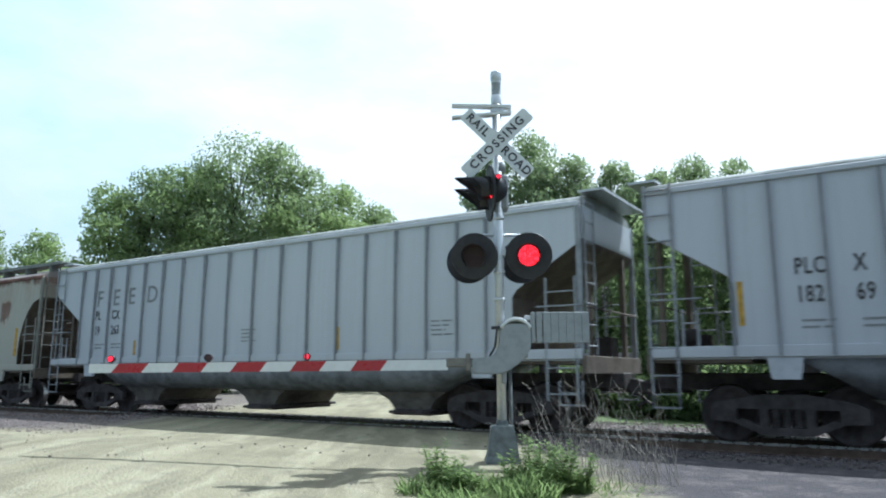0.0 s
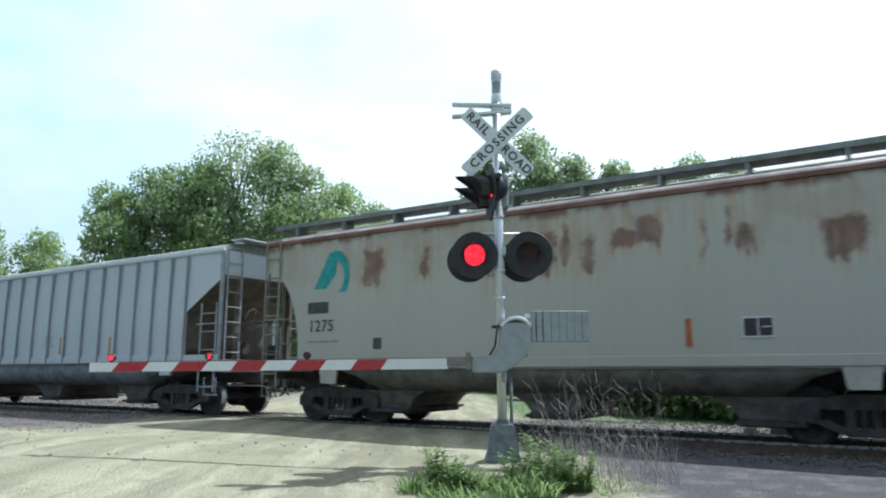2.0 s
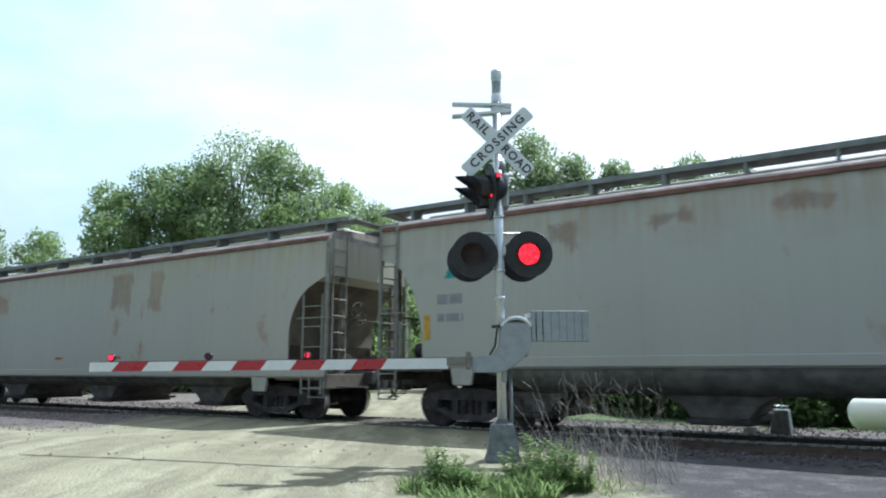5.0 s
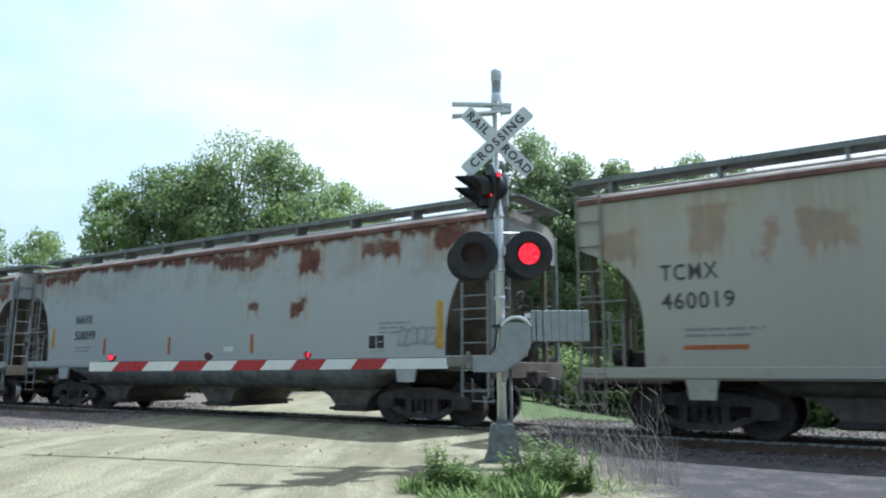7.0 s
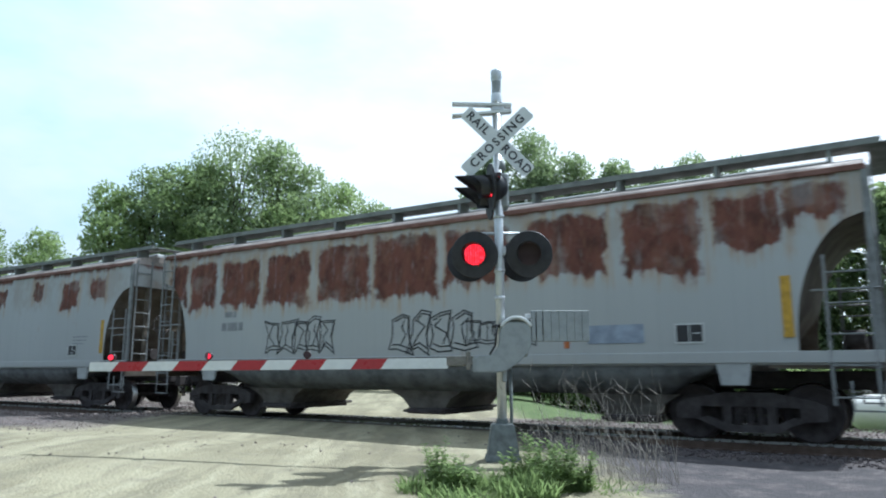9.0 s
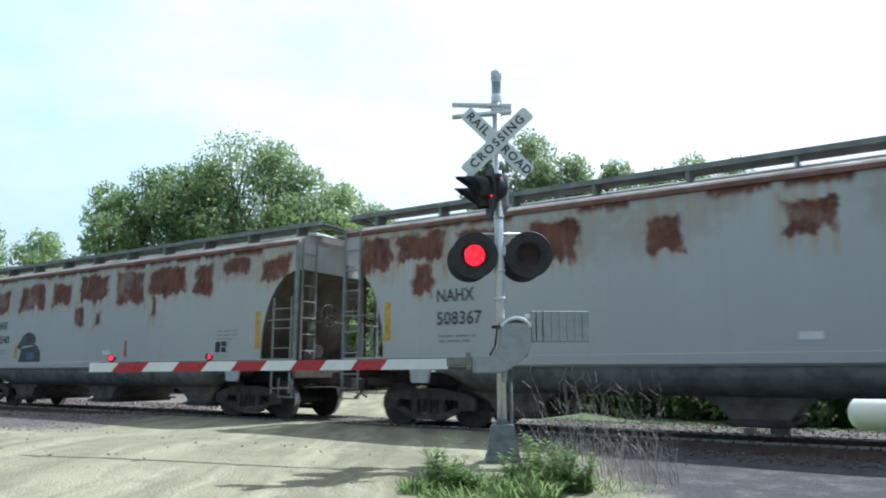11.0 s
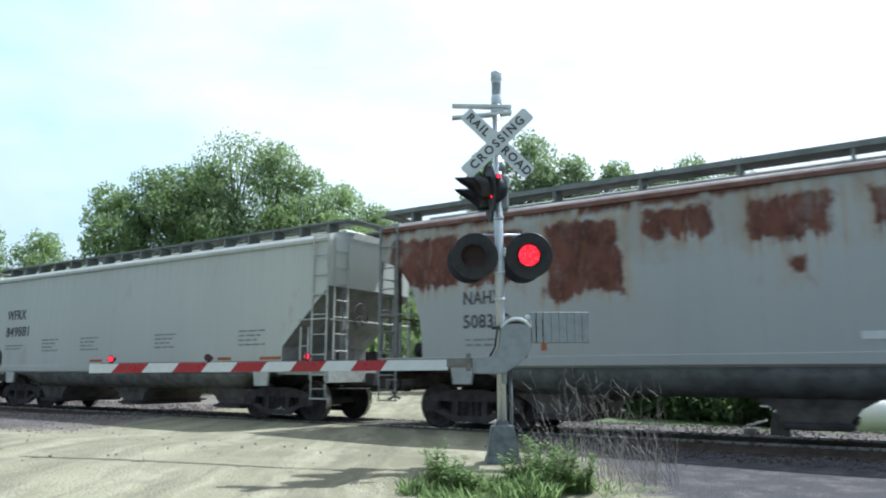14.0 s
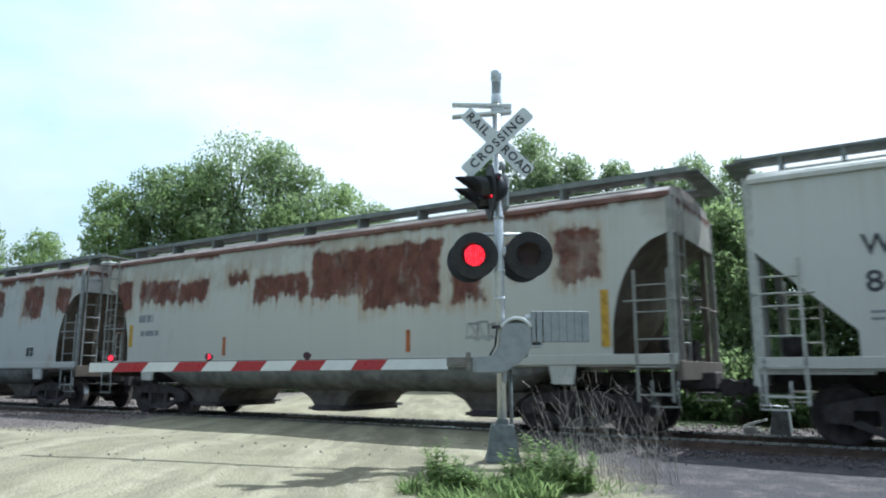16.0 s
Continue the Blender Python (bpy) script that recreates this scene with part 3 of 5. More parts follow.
def hopper_car(spec):
    """One covered hopper car; its origin lies between the rails, half way along."""
    half = spec["length"] / 2
    kind, cut, sill = spec["kind"], spec["cut"], spec["sill"]
    eave, ridge = spec.get("eave", 4.15), spec.get("ridge", spec.get("eave", 4.15) + .30)
    paint, trim = spec["paint"], spec["trim"]
    car = thing("hopper_car", spec["label"], "freight car", group="freight train")

    # body: rings from the sill up to the eave
    bm = bmesh.new()
    zs = [sill + (eave - sill) * i / 22 for i in range(23)]
    rings = []
    nx = 28
    for z in zs:
        w = side_at(spec, z)
        h = half - inset_of(cut, z)
        # the slope sheet lies behind the side sheets' edges
        g = min(h, half - min(1.75, max(0.0, cut[1] - z) * .78))
        ys = [-w + .05, -w * .5, 0, w * .5, w - .05]
        ring = [(-h + 2 * h * i / nx, -w) for i in range(nx + 1)] + [(h, -w + .03)] + [(g, y) for y in ys] + [(h, w - .03)]
        ring += [(h - 2 * h * i / nx, w) for i in range(nx + 1)] + [(-h, w - .03)] + [(-g, -y) for y in ys] + [(-h, -w + .03)]
        rings.append([bm.verts.new((x, y, z)) for x, y in ring])
    n = len(rings[0])
    for a, b in zip(rings, rings[1:]):
        for i in range(n):
            j = (i + 1) % n
            f = bm.faces.new((a[i], a[j], b[j], b[i]))
            f.smooth = True
    bm.faces.new(rings[0][::-1])
    bm.faces.new(rings[-1])
    for e in bm.edges:
        if len(e.link_faces) == 2 and e.link_faces[0].normal.length and e.calc_face_angle(0) > 0.6:
            e.smooth = False
    bmesh.ops.recalc_face_normals(bm, faces=bm.faces)
    for e in bm.edges:
        if len(e.link_faces) == 2 and e.calc_face_angle(0) > 0.6:
            e.smooth = False
    # end sheets below the corner: bare and grimy, coloured darker still for their shade
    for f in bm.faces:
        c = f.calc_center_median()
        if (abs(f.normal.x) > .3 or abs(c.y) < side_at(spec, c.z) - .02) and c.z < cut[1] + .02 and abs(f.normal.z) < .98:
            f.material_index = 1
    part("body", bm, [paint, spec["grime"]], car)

    # roof
    bm = bmesh.new()
    prof = [(-1.50, eave + .004), (-1.46, eave + .10), (-1.2, eave + .20), (-.7, ridge - .03), (0, ridge)]
    prof += [(-y, z) for y, z in prof[-2::-1]]
    cols = []
    nxr = 24
    for i in range(nxr + 1):
        x = -half + .03 + (2 * half - .06) * i / nxr
        cols.append([bm.verts.new((x, y, z)) for y, z in prof])
    for a, b in zip(cols, cols[1:]):
        for j in range(len(prof) - 1):
            bm.faces.new((a[j], b[j], b[j + 1], a[j + 1])).smooth = True
    for c in (cols[0], cols[-1]):
        bm.faces.new(c)
    bmesh.ops.recalc_face_normals(bm, faces=bm.faces)
    part("roof", bm, spec.get("roof_paint", trim), car, "sloping roof sheet, sun-bleached and streaked")
    for s in (-1, 1):
        bm = bmesh.new()
        box(bm, -half, half, s * 1.515 - .03, s * 1.515 + .03, eave - .05, eave + .045, .01)
        part("eave_rail", bm, spec.get("eave_paint", paint), car)

    # walkway on the roof
    if kind == "ribbed":
        bm = bmesh.new()
        box(bm, -half + .1, half - .1, -.5, .5, ridge + .02, ridge + .09, .01)
        part("roof_hatch", bm, trim, car)
        for sx in (-1, 1):
            bm = bmesh.new()
            box(bm, sx * (half + .12) - .25, sx * (half + .12) + .25, -1.2, 1.2, ridge - .02, ridge + .02)
            part("end_walkway", bm, M_GALV, car)
    else:
        top = ridge + .20
        for s in (-1, 1):
            bm = bmesh.new()
            box(bm, -half - .22, half + .22, s * .78 - .28, s * .78 + .28, top - .02, top + .02)
            box(bm, -half - .22, half + .22, s * 1.08 - .02, s * 1.08 + .02, top - (.025 if kind == "modern" else .05), top + (.02 if kind == "modern" else .05))
            part("running_board", bm, spec.get("board", M_BOARD), car, "galvanised roof walkway grating")
            k = shared("board_post%s" % s, lambda: mesh_of("board_post", slab(bmesh.new(), [(-.03, 0), (.03, 0), (.03, .42), (-.03, .42)], -.18, .18), M_BOARD))
            posts = 17 if kind == "modern" else 10
            for i in range(posts):
                put("board_post", k, car, pose(-half + .5 + i * (2 * half - 1) / (posts - 1), s * .90, top - .44))
        bm = bmesh.new()
        box(bm, -half + .5, half - .5, -.42, .42, ridge - .02, ridge + .16, .03)
        part("roof_hatch", bm, trim, car)
        for sx in (-1, 1):
            bm = bmesh.new()
            box(bm, sx * (half + .22) - .18, sx * (half + .22) + .18, -1.05, 1.05, top - .05, top - .022)
            part("end_walkway", bm, spec.get("board", M_BOARD), car)

    # side sills and ribs
    for s in (-1, 1):
        bm = bmesh.new()
        y = s * 1.55
        box(bm, -half, half, y - .03, y + .03, sill - .02, sill + .16, .008)
        box(bm, -half, half, y - s * .08 - .05, y - s * .08 + .05, sill - .05, sill - .02)
        part("side_sill", bm, spec.get("sill_paint", paint), car)
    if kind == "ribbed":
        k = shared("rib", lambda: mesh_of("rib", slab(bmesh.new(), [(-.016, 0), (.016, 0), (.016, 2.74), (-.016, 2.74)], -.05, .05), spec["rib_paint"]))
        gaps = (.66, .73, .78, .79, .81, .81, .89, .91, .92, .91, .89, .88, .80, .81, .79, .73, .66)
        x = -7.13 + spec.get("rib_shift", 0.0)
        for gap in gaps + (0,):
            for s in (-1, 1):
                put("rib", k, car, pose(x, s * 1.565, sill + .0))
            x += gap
    for s in (-1, 1):
        # jacking pad under the sill, over each truck
        for sx in (-1, 1):
            k = shared("jack_pad%d" % (sill * 100), lambda: mesh_of("jack_pad", slab(bmesh.new(), [(-.26, 0), (.26, 0), (.20, -.34), (-.20, -.34)], -.03, .03), trim))
            put("jack_pad", k, car, pose(sx * (half - 2.05), s * 1.53, sill - .02))

    # ends: corner posts, ladders, rails, platform
    for sx in (-1, 1):
        for s in (-1, 1):
            tall = sx > 0 if kind == "modern" else sx < 0
            # a tall ladder at one end of the side, at the other a low one beside the corner post
            if tall:
                lm = shared("ladder%d%d" % (sill * 100, eave * 100), lambda: ladder_mesh("ladder", spec["metal"], .44, .95, eave + .12, .45))
                put("ladder", lm, car, pose(sx * (half - .02) - (.44 if sx > 0 else 0), s * 1.57, 0))
                gm = shared("grab%d" % (sill * 100), lambda: ladder_mesh("grab_rail", spec["metal"], .24, sill, 2.15, .42))
                put("grab_rail", gm, car, pose(sx * (half - .56) - (.24 if sx > 0 else 0), s * 1.56, 0))
            else:
                lm = shared("low_ladder%d" % (sill * 100), lambda: ladder_mesh("ladder", spec["metal"], .58, .62, 2.85, .46))
                put("ladder", lm, car, pose(sx * (half - .10) - (.58 if sx > 0 else 0), s * 1.57, 0))
                bm = bmesh.new()
                box(bm, sx * (half - .03) - .05, sx * (half - .03) + .05, s * 1.50 - .04, s * 1.50 + .04, sill - .1, eave, .01)
                part("corner_post", bm, spec["metal"], car)
            bm = bmesh.new()
            tube(bm, (sx * (half - .88), s * 1.56, 2.32), (sx * (half + .02), s * 1.56, 2.32), .018, seg=6)
            part("hand_rail", bm, spec["metal"], car)
            bm = bmesh.new()
            tube(bm, (sx * (half - .45), s * 1.56, .98), (sx * (half - .45), s * 1.56, .55), .016, seg=6)
            tube(bm, (sx * (half - .02), s * 1.56, .98), (sx * (half - .02), s * 1.56, .55), .016, seg=6)
            box(bm, sx * (half - .235) - .23, sx * (half - .235) + .23, s * 1.54 - .04, s * 1.54 + .04, .54, .565)
            box(bm, sx * (half - .235) - .23, sx * (half - .235) + .23, s * 1.54 - .03, s * 1.54 + .03, .76, .775)
            part("stirrup_step", bm, spec["metal"], car)
        em = shared("end_ladder%d" % (eave * 100), lambda: ladder_mesh("end_ladder", spec["metal"], .46, 1.1, eave + .1, .38))
        put("end_ladder", em, car, pose(sx * (half + .05), -1.40, 0, 0, 0, 90))
        bm = bmesh.new()
        box(bm, sx * (half - .75) - .8, sx * (half - .75) + .8, -1.5, 1.5, sill - .10, sill - .03)
        box(bm, sx * (half + .02) - .05, sx * (half + .02) + .05, -1.55, 1.55, sill - .28, sill + .04, .01)
        tube(bm, (sx * (half + .04), -1.5, 2.3), (sx * (half + .04), 1.5, 2.3), .018, seg=6)
        part("end_platform", bm, spec["metal"] if kind == "modern" else spec["grime"], car)
        for y in (-.95, .95):
            bm = bmesh.new()
            slab(bm, [(sx * (half - .12), sill), (sx * (half - .02), sill), (sx * (half - .02), cut[1] + .1), (sx * (half - .12), cut[1] + .1)], y - .05, y + .05)
            part("end_post", bm, spec["grime"], car)
        bm = bmesh.new()
        tube(bm, (sx * (half - .55), -.45, sill + .35), (sx * (half - .25), -.45, sill + .35), .16, seg=14)
        part("air_reservoir", bm, M_UNDER, car)
        bm = bmesh.new()
        box(bm, sx * (half - .35) - .18, sx * (half - .35) + .18, .45, .85, sill - .03, sill + .45, .02)
        part("brake_gear", bm, M_UNDER, car)
        put("coupler", ME_COUPLER, car, pose(sx * (half + .36), 0, 0, 0, 0, 0 if sx > 0 else 180))
    bm = bmesh.new()
    for i in range(16):
        a, b = i * math.pi / 8, (i + 1) * math.pi / 8
        tube(bm, (0, .27 * math.cos(a), .27 * math.sin(a)), (0, .27 * math.cos(b), .27 * math.sin(b)), .016, seg=5)
    for i in range(5):
        a = i * math.pi * .4
        tube(bm, (0, 0, 0), (0, .27 * math.cos(a), .27 * math.sin(a)), .012, seg=5)
    part("brake_wheel", bm, M_UNDER, car, "", pose(half + .12, -.55, 2.45))

    # below: centre sill, hopper bays, trucks
    bm = bmesh.new()
    box(bm, -half - .30, half + .30, -.26, .26, .82, 1.12, .02)
    part("centre_sill", bm, M_UNDER, car)
    low = spec.get("outlet", .24)
    # belly: the side sheets turn in under the sill and end in a slope over each truck
    bm = bmesh.new()
    outline = ((half - 2.15, sill - .03), (half - 2.75, 1.02), (half - 3.0, .86), (half - 3.25, .72))
    shape = ((1.50, 1.50), (1.44, 1.40), (1.34, 1.30), (1.08, 1.04))
    rings = []
    for (e, z), (w, we) in zip(outline, shape):
        ring = []
        for sx, sy in ((-1, -1), (1, -1), (1, 1), (-1, 1)):
            first = (sx * e, sy * we, z), (sx * (e - .6), sy * w, z)
            ring += [bm.verts.new(v) for v in (first if (sx > 0) == (sy > 0) else first[::-1])]
        rings.append(ring[1:] + ring[:1])
    for a, b in zip(rings, rings[1:]):
        for k in range(8):
            f = bm.faces.new((a[k], a[(k + 1) % 8], b[(k + 1) % 8], b[k]))
            f.smooth = True
    bm.faces.new(rings[0])
    bm.faces.new(rings[-1])
    bmesh.ops.recalc_face_normals(bm, faces=bm.faces)
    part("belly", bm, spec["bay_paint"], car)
    for x in (-.525 * half, 0, .525 * half):
        bm = bmesh.new()
        # one bay: a short funnel down to its outlet
        levels = ((.90, 1.07, .725), (.60, 1.02, .56), (.44, .98, low + .12))
        lv = [[bm.verts.new((x + px * r, py * w, z)) for px, py in ((-1, -1), (1, -1), (1, 1), (-1, 1))] for r, w, z in levels]
        for a, b in zip(lv, lv[1:]):
            for k in range(4):
                bm.faces.new((a[k], a[(k + 1) % 4], b[(k + 1) % 4], b[k]))
        bm.faces.new(lv[0][::-1])
        bm.faces.new(lv[-1])
        bmesh.ops.recalc_face_normals(bm, faces=bm.faces)
        bay = part("hopper_bay", bm, M_HOPPER, car)
        bm = bmesh.new()
        box(bm, x - .48, x + .48, -1.02, 1.02, low, low + .125, .015)
        box(bm, x - .52, x + .52, -1.10, -1.02, low + .03, low + .09)
        tube(bm, (x + .46, -1.2, low + .10), (x + .46, 1.2, low + .10), .035, seg=8)
        part("outlet_gate", bm, M_UNDER, bay)
    axles = []
    for sx in (-1, 1):
        cx = sx * (half - 1.95)
        tr = put("truck", ME_BOLSTER, car, pose(cx, 0, 0), "cast steel truck with coil springs")
        for s in (-1, 1):
            put("side_frame", ME_FRAME, tr, pose(0, s * 1.04, 0))
        for ax in (-.89, .89):
            axles.append((put("wheelset", ME_WHEEL, car), cx + ax))
    spec["axles"], spec["car"] = axles, car
    return car


def stencil(sp, body, size, x, z, mat=None, bold=0.006, space=1.05, narrow=1.0):
    m = pose(x, -side_at(sp, z) - .006, z, 90) @ Matrix.Diagonal((narrow, 1, 1, 1))
    return put("lettering", text_mesh(body, size, mat or M_LETTER, bold=bold, space=space), sp["car"], m)


def bars(sp, x, z, w, rows, h=.05, gap=.1, mat=None):
    """Small print too fine to read."""
    bm = bmesh.new()
    for i in range(rows):
        k = 1 - .3 * ((i * 7) % 3) / 2
        xx = x
        zz = z - i * gap
        y = -side_at(sp, zz)
        while xx < x + w * k - .03:
            d = min(random.uniform(.12, .35), x + w * k - xx)
            box(bm, xx, xx + d, y - .006, y + .03, zz - h / 2, zz + h / 2)
            xx += d + .05
    return part("small_print", bm, mat or M_FADED, sp["car"])


def strip(sp, x, z, w, h, mat, name="reflector_strip"):
    bm = bmesh.new()
    y = -max(side_at(sp, z - h / 2), side_at(sp, z + h / 2), side_at(sp, z))
    box(bm, x - w / 2, x + w / 2, y - .006, y + .04, z - h / 2, z + h / 2)
    return part(name, bm, mat, sp["car"])


def inspection_panel(sp, x, z, w=.46, h=.32):
    """A white-edged black panel with a divider."""
    bm = bmesh.new()
    y = -side_at(sp, z) - .008
    box(bm, x - w / 2, x + w / 2, y, y + .05, z - h / 2, z + h / 2)
    for a, b, c, d in ((-w / 2, w / 2, h / 2 - .02, h / 2), (-w / 2, w / 2, -h / 2, -h / 2 + .02), (-w / 2, -w / 2 + .02, -h / 2 + .02, h / 2 - .02), (w / 2 - .02, w / 2, -h / 2 + .02, h / 2 - .02), (-.008, .008, -h / 2 + .02, h / 2 - .02), (.05, w / 2 - .06, -.008, .008)):
        box(bm, x + a, x + b, y - .005, y + .04, z + c, z + d, 0, 1)
    return part("inspection_panel", bm, [M_BLACK, M_WHITE], sp["car"])


def scrawl(sp, x0, x1, z, h, mat, seed, width=.045):
    """Sprayed bubble letters that spell nothing, each an outline with a stroke inside."""
    rnd = random.Random(seed)
    x = x0
    while x < x1:
        w = h * rnd.uniform(.55, .85)
        lean = rnd.uniform(-.15, .25)
        bm = bmesh.new()
        corners = [(-.5, -.5), (-.1, -.42), (.5, -.5), (.38, -.05), (.5, .45), (.05, .5), (-.45, .42), (-.34, 0)]
        lines = [[(a + rnd.uniform(-.10, .10), b + rnd.uniform(-.10, .10)) for a, b in corners]]
        lines[0].append(lines[0][0])
        lines.append([(a * .78 + .05, b * .80 + .03) for a, b in lines[0][:-2]])
        lines.append([(rnd.uniform(-.28, .28), b) for b in (-.3, -.05, .15, .32)])
        for pts in lines:
            pts = [(x + w * (.5 + a + lean * b), z + h * b) for a, b in pts]
            for (ax, az), (bx, bz) in zip(pts, pts[1:]):
                d = Vector((bx - ax, 0, bz - az)).normalized()
                q = Vector((-d.z, 0, d.x)) * width / 2
                e = d * width * .4
                y = -max(side_at(sp, az), side_at(sp, bz)) - .007
                bm.faces.new([bm.verts.new((px + k * q.x + o * e.x, y, pz + k * q.z + o * e.z)) for px, pz, k, o in ((ax, az, -1, -1), (bx, bz, -1, 1), (bx, bz, 1, 1), (ax, az, 1, -1))])
        part("graffiti", bm, mat, sp["car"], "sprayed black outline letter")
        x += w * .92


BEIGE = (0.385, 0.375, 0.325)
SPEED = 12.2
PATCHES = {
    2: ((-3.9, 3.35, .30, .38), (-2.5, 3.42, .12, .26), (-1.0, 3.2, .12, .3), (0, 3.33, .38, .40), (1.0, 3.23, .12, .32), (1.7, 3.46, .30, .18), (3.4, 3.43, .05, .39), (5.04, 3.1, 0.29, 0.34), (3.63, 3.25, 0.11, 0.26), (2.98, 3.36, 0.05, 0.32), (2.05, 3.55, 0.25, 0.25), (0.58, 3.38, 0.12, 0.42)),
    4: ((3.55, 3.30, .55, .30), (1.6, 3.75, .5, .12), (5.4, 3.0, .3, .35), (-2.5, 3.6, .3, .2), (-.5, 3.7, .4, .12)),
    5: ((1.4, 3.33, .5, .55), (3.0, 3.31, .32, .5), (-5.2, 3.28, .42, .3), (-6.9, 3.51, .35, .35), (-8.4, 3.27, .3, .3)),
    6: ((-6.9, 3.95, 1.0, .13), (1.1, 3.86, 1.05, .18), (3.5, 3.62, .34, .32), (5.6, 3.80, .5, .16), (7.4, 3.80, .44, .28), (1.7, 2.60, .20, .12), (3.2, 2.58, .24, .18)),
    7: ((-7.6, 3.4, .40, .5), (-6.6, 3.26, .50, .62), (-5.22, 3.26, .72, .60), (-3.6, 3.24, .72, .62), (-1.9, 3.24, .74, .66), (-.18, 3.26, .82, .69), (1.5, 3.38, .76, .56), (3.4, 3.38, .80, .57), (5.14, 3.35, .68, .60), (6.52, 3.5, .52, .46), (7.5, 3.66, .48, .34)),
    8: ((-7.43, 3.66, .46, .34), (-6.26, 3.68, .60, .32), (-6.18, 3.0, .27, .36), (-4.9, 3.67, .5, .3), (-3.2, 3.5, .5, .4), (-1.2, 3.45, .35, .35), (1.0, 3.5, .4, .3), (3.4, 3.6, .3, .3), (5.2, 3.4, .45, .4), (6.7, 3.55, .4, .3)),
    9: ((-7.6, 3.46, .38, .44), (-6.55, 3.25, .54, .66), (-5.3, 3.36, .6, .42), (-3.36, 3.48, .74, .40), (-1.68, 3.46, .52, .36), (-.03, 3.54, .74, .42), (-.6, 2.76, .22, .30), (.4, 2.72, .16, .16), (1.8, 3.46, .68, .48), (3.45, 3.54, .80, .38), (2.96, 2.82, .14, .32), (4.95, 3.5, .36, .4), (6.1, 3.7, .5, .2), (7.5, 3.6, .5, .3)),
    10: ((-7.0, 3.38, .92, .55), (-5.3, 3.36, .62, .56), (-3.5, 3.2, .74, .68), (-1.8, 3.62, .56, .28), (-.07, 3.53, .60, .36), (1.44, 3.55, .46, .33), (3.08, 3.5, .42, .40), (5.2, 3.28, .78, .60), (6.55, 3.46, .46, .30), (7.6, 3.58, .46, .34), (-.02, 2.79, .15, .14), (6.15, 2.72, .16, .10)),
    12: ((-7.3, 3.2, .42, .45), (-5.7, 3.26, .8, .34), (-4.3, 3.2, .6, .30), (-1.09, 3.12, .95, .30), (-2.6, 3.4, .4, .16), (.7, 3.30, .85, .55), (2.4, 3.16, 1.0, .68), (4.0, 2.95, .36, .45), (5.2, 3.3, .3, .3), (6.3, 3.25, .46, .46)),
    13: ((-6, 3.4, .7, .5), (-3, 3.4, .7, .5), (0, 3.3, .8, .5), (3, 3.35, .7, .5), (5.5, 3.3, .6, .5), (7.2, 3.3, .4, .4)),
}
SPECS = [
    # body ends on the track at 0 s, kind, end cut, sill, colours
    dict(l=-3.55, r=13.4, kind="ribbed", base=(0.46, 0.48, 0.53), rust=0.0, label="pale grey ribbed covered hopper car with black stencils"),
    dict(l=-21.9, r=-4.75, kind="ribbed", base=(0.50, 0.53, 0.57), rust=0.0, label="light grey ribbed covered hopper car lettered FEED"),
    dict(l=-37.15, r=-22.85, kind="smooth", base=BEIGE, rust=0.16, label="rust-streaked beige covered hopper car with teal emblem", yellow=.15, sill=1.22),
    dict(l=-55.5, r=-38.75, kind="ribbed", rib_shift=.42, base=(0.50, 0.53, 0.56), rust=0.0, label="light grey ribbed covered hopper car on the rails"),
    dict(l=-70.3, r=-56.95, kind="smooth", base=(0.385, 0.38, 0.335), rust=0.10, label="dull beige covered hopper car with teal emblem", yellow=.2, sill=1.22),
    dict(l=-90.2, r=-71.8, kind="wide", base=(0.385, 0.37, 0.32), rust=0.03, label="tan covered hopper car with faded rust blotches", yellow=.35, sill=1.02, spots=.4),
    dict(l=-108.63, r=-91.95, kind="smooth", base=(0.385, 0.405, 0.41), rust=0.22, label="grey covered hopper car with a thin rusty eave", sill=1.26),
    dict(l=-126.5, r=-110.0, kind="smooth", base=(0.375, 0.39, 0.395), rust=0.10, label="rust-panelled grey covered hopper car with graffiti", sill=1.26),
    dict(l=-144.5, r=-127.95, kind="smooth", base=(0.385, 0.40, 0.405), rust=0.14, label="grey covered hopper car with dark rust patches", sill=1.26),
    dict(l=-162.45, r=-145.95, kind="smooth", base=(0.395, 0.405, 0.40), rust=0.14, label="rusty grey covered hopper car with a black painted dome", sill=1.26),
    dict(l=-180.1, r=-163.9, kind="smooth", base=(0.385, 0.395, 0.39), rust=0.14, label="grey covered hopper car deeply rusted under the eave", sill=1.26),
    dict(l=-197.1, r=-181.55, kind="modern", base=(0.53, 0.53, 0.485), rust=0.0, label="clean cream covered hopper car with a stepped roof walkway", sill=1.18, yellow=.12, spots=.12),
    dict(l=-214.4, r=-198.3, kind="smooth", base=(0.50, 0.495, 0.45), rust=0.12, label="pale covered hopper car with a broad brown rust band", sill=1.26),
    dict(l=-232.2, r=-215.8, kind="smooth", base=(0.44, 0.45, 0.44), rust=0.2, label="grey covered hopper car streaked with rust", sill=1.26),
]
CUTS = {"ribbed": ("diag", 3.48, 2.60, 1.38), "smooth": ("arc", 3.48, 1.55, 1.10), "wide": ("arc", 3.2, 1.9, 1.15), "modern": ("diag", 3.06, 1.72, 1.40)}
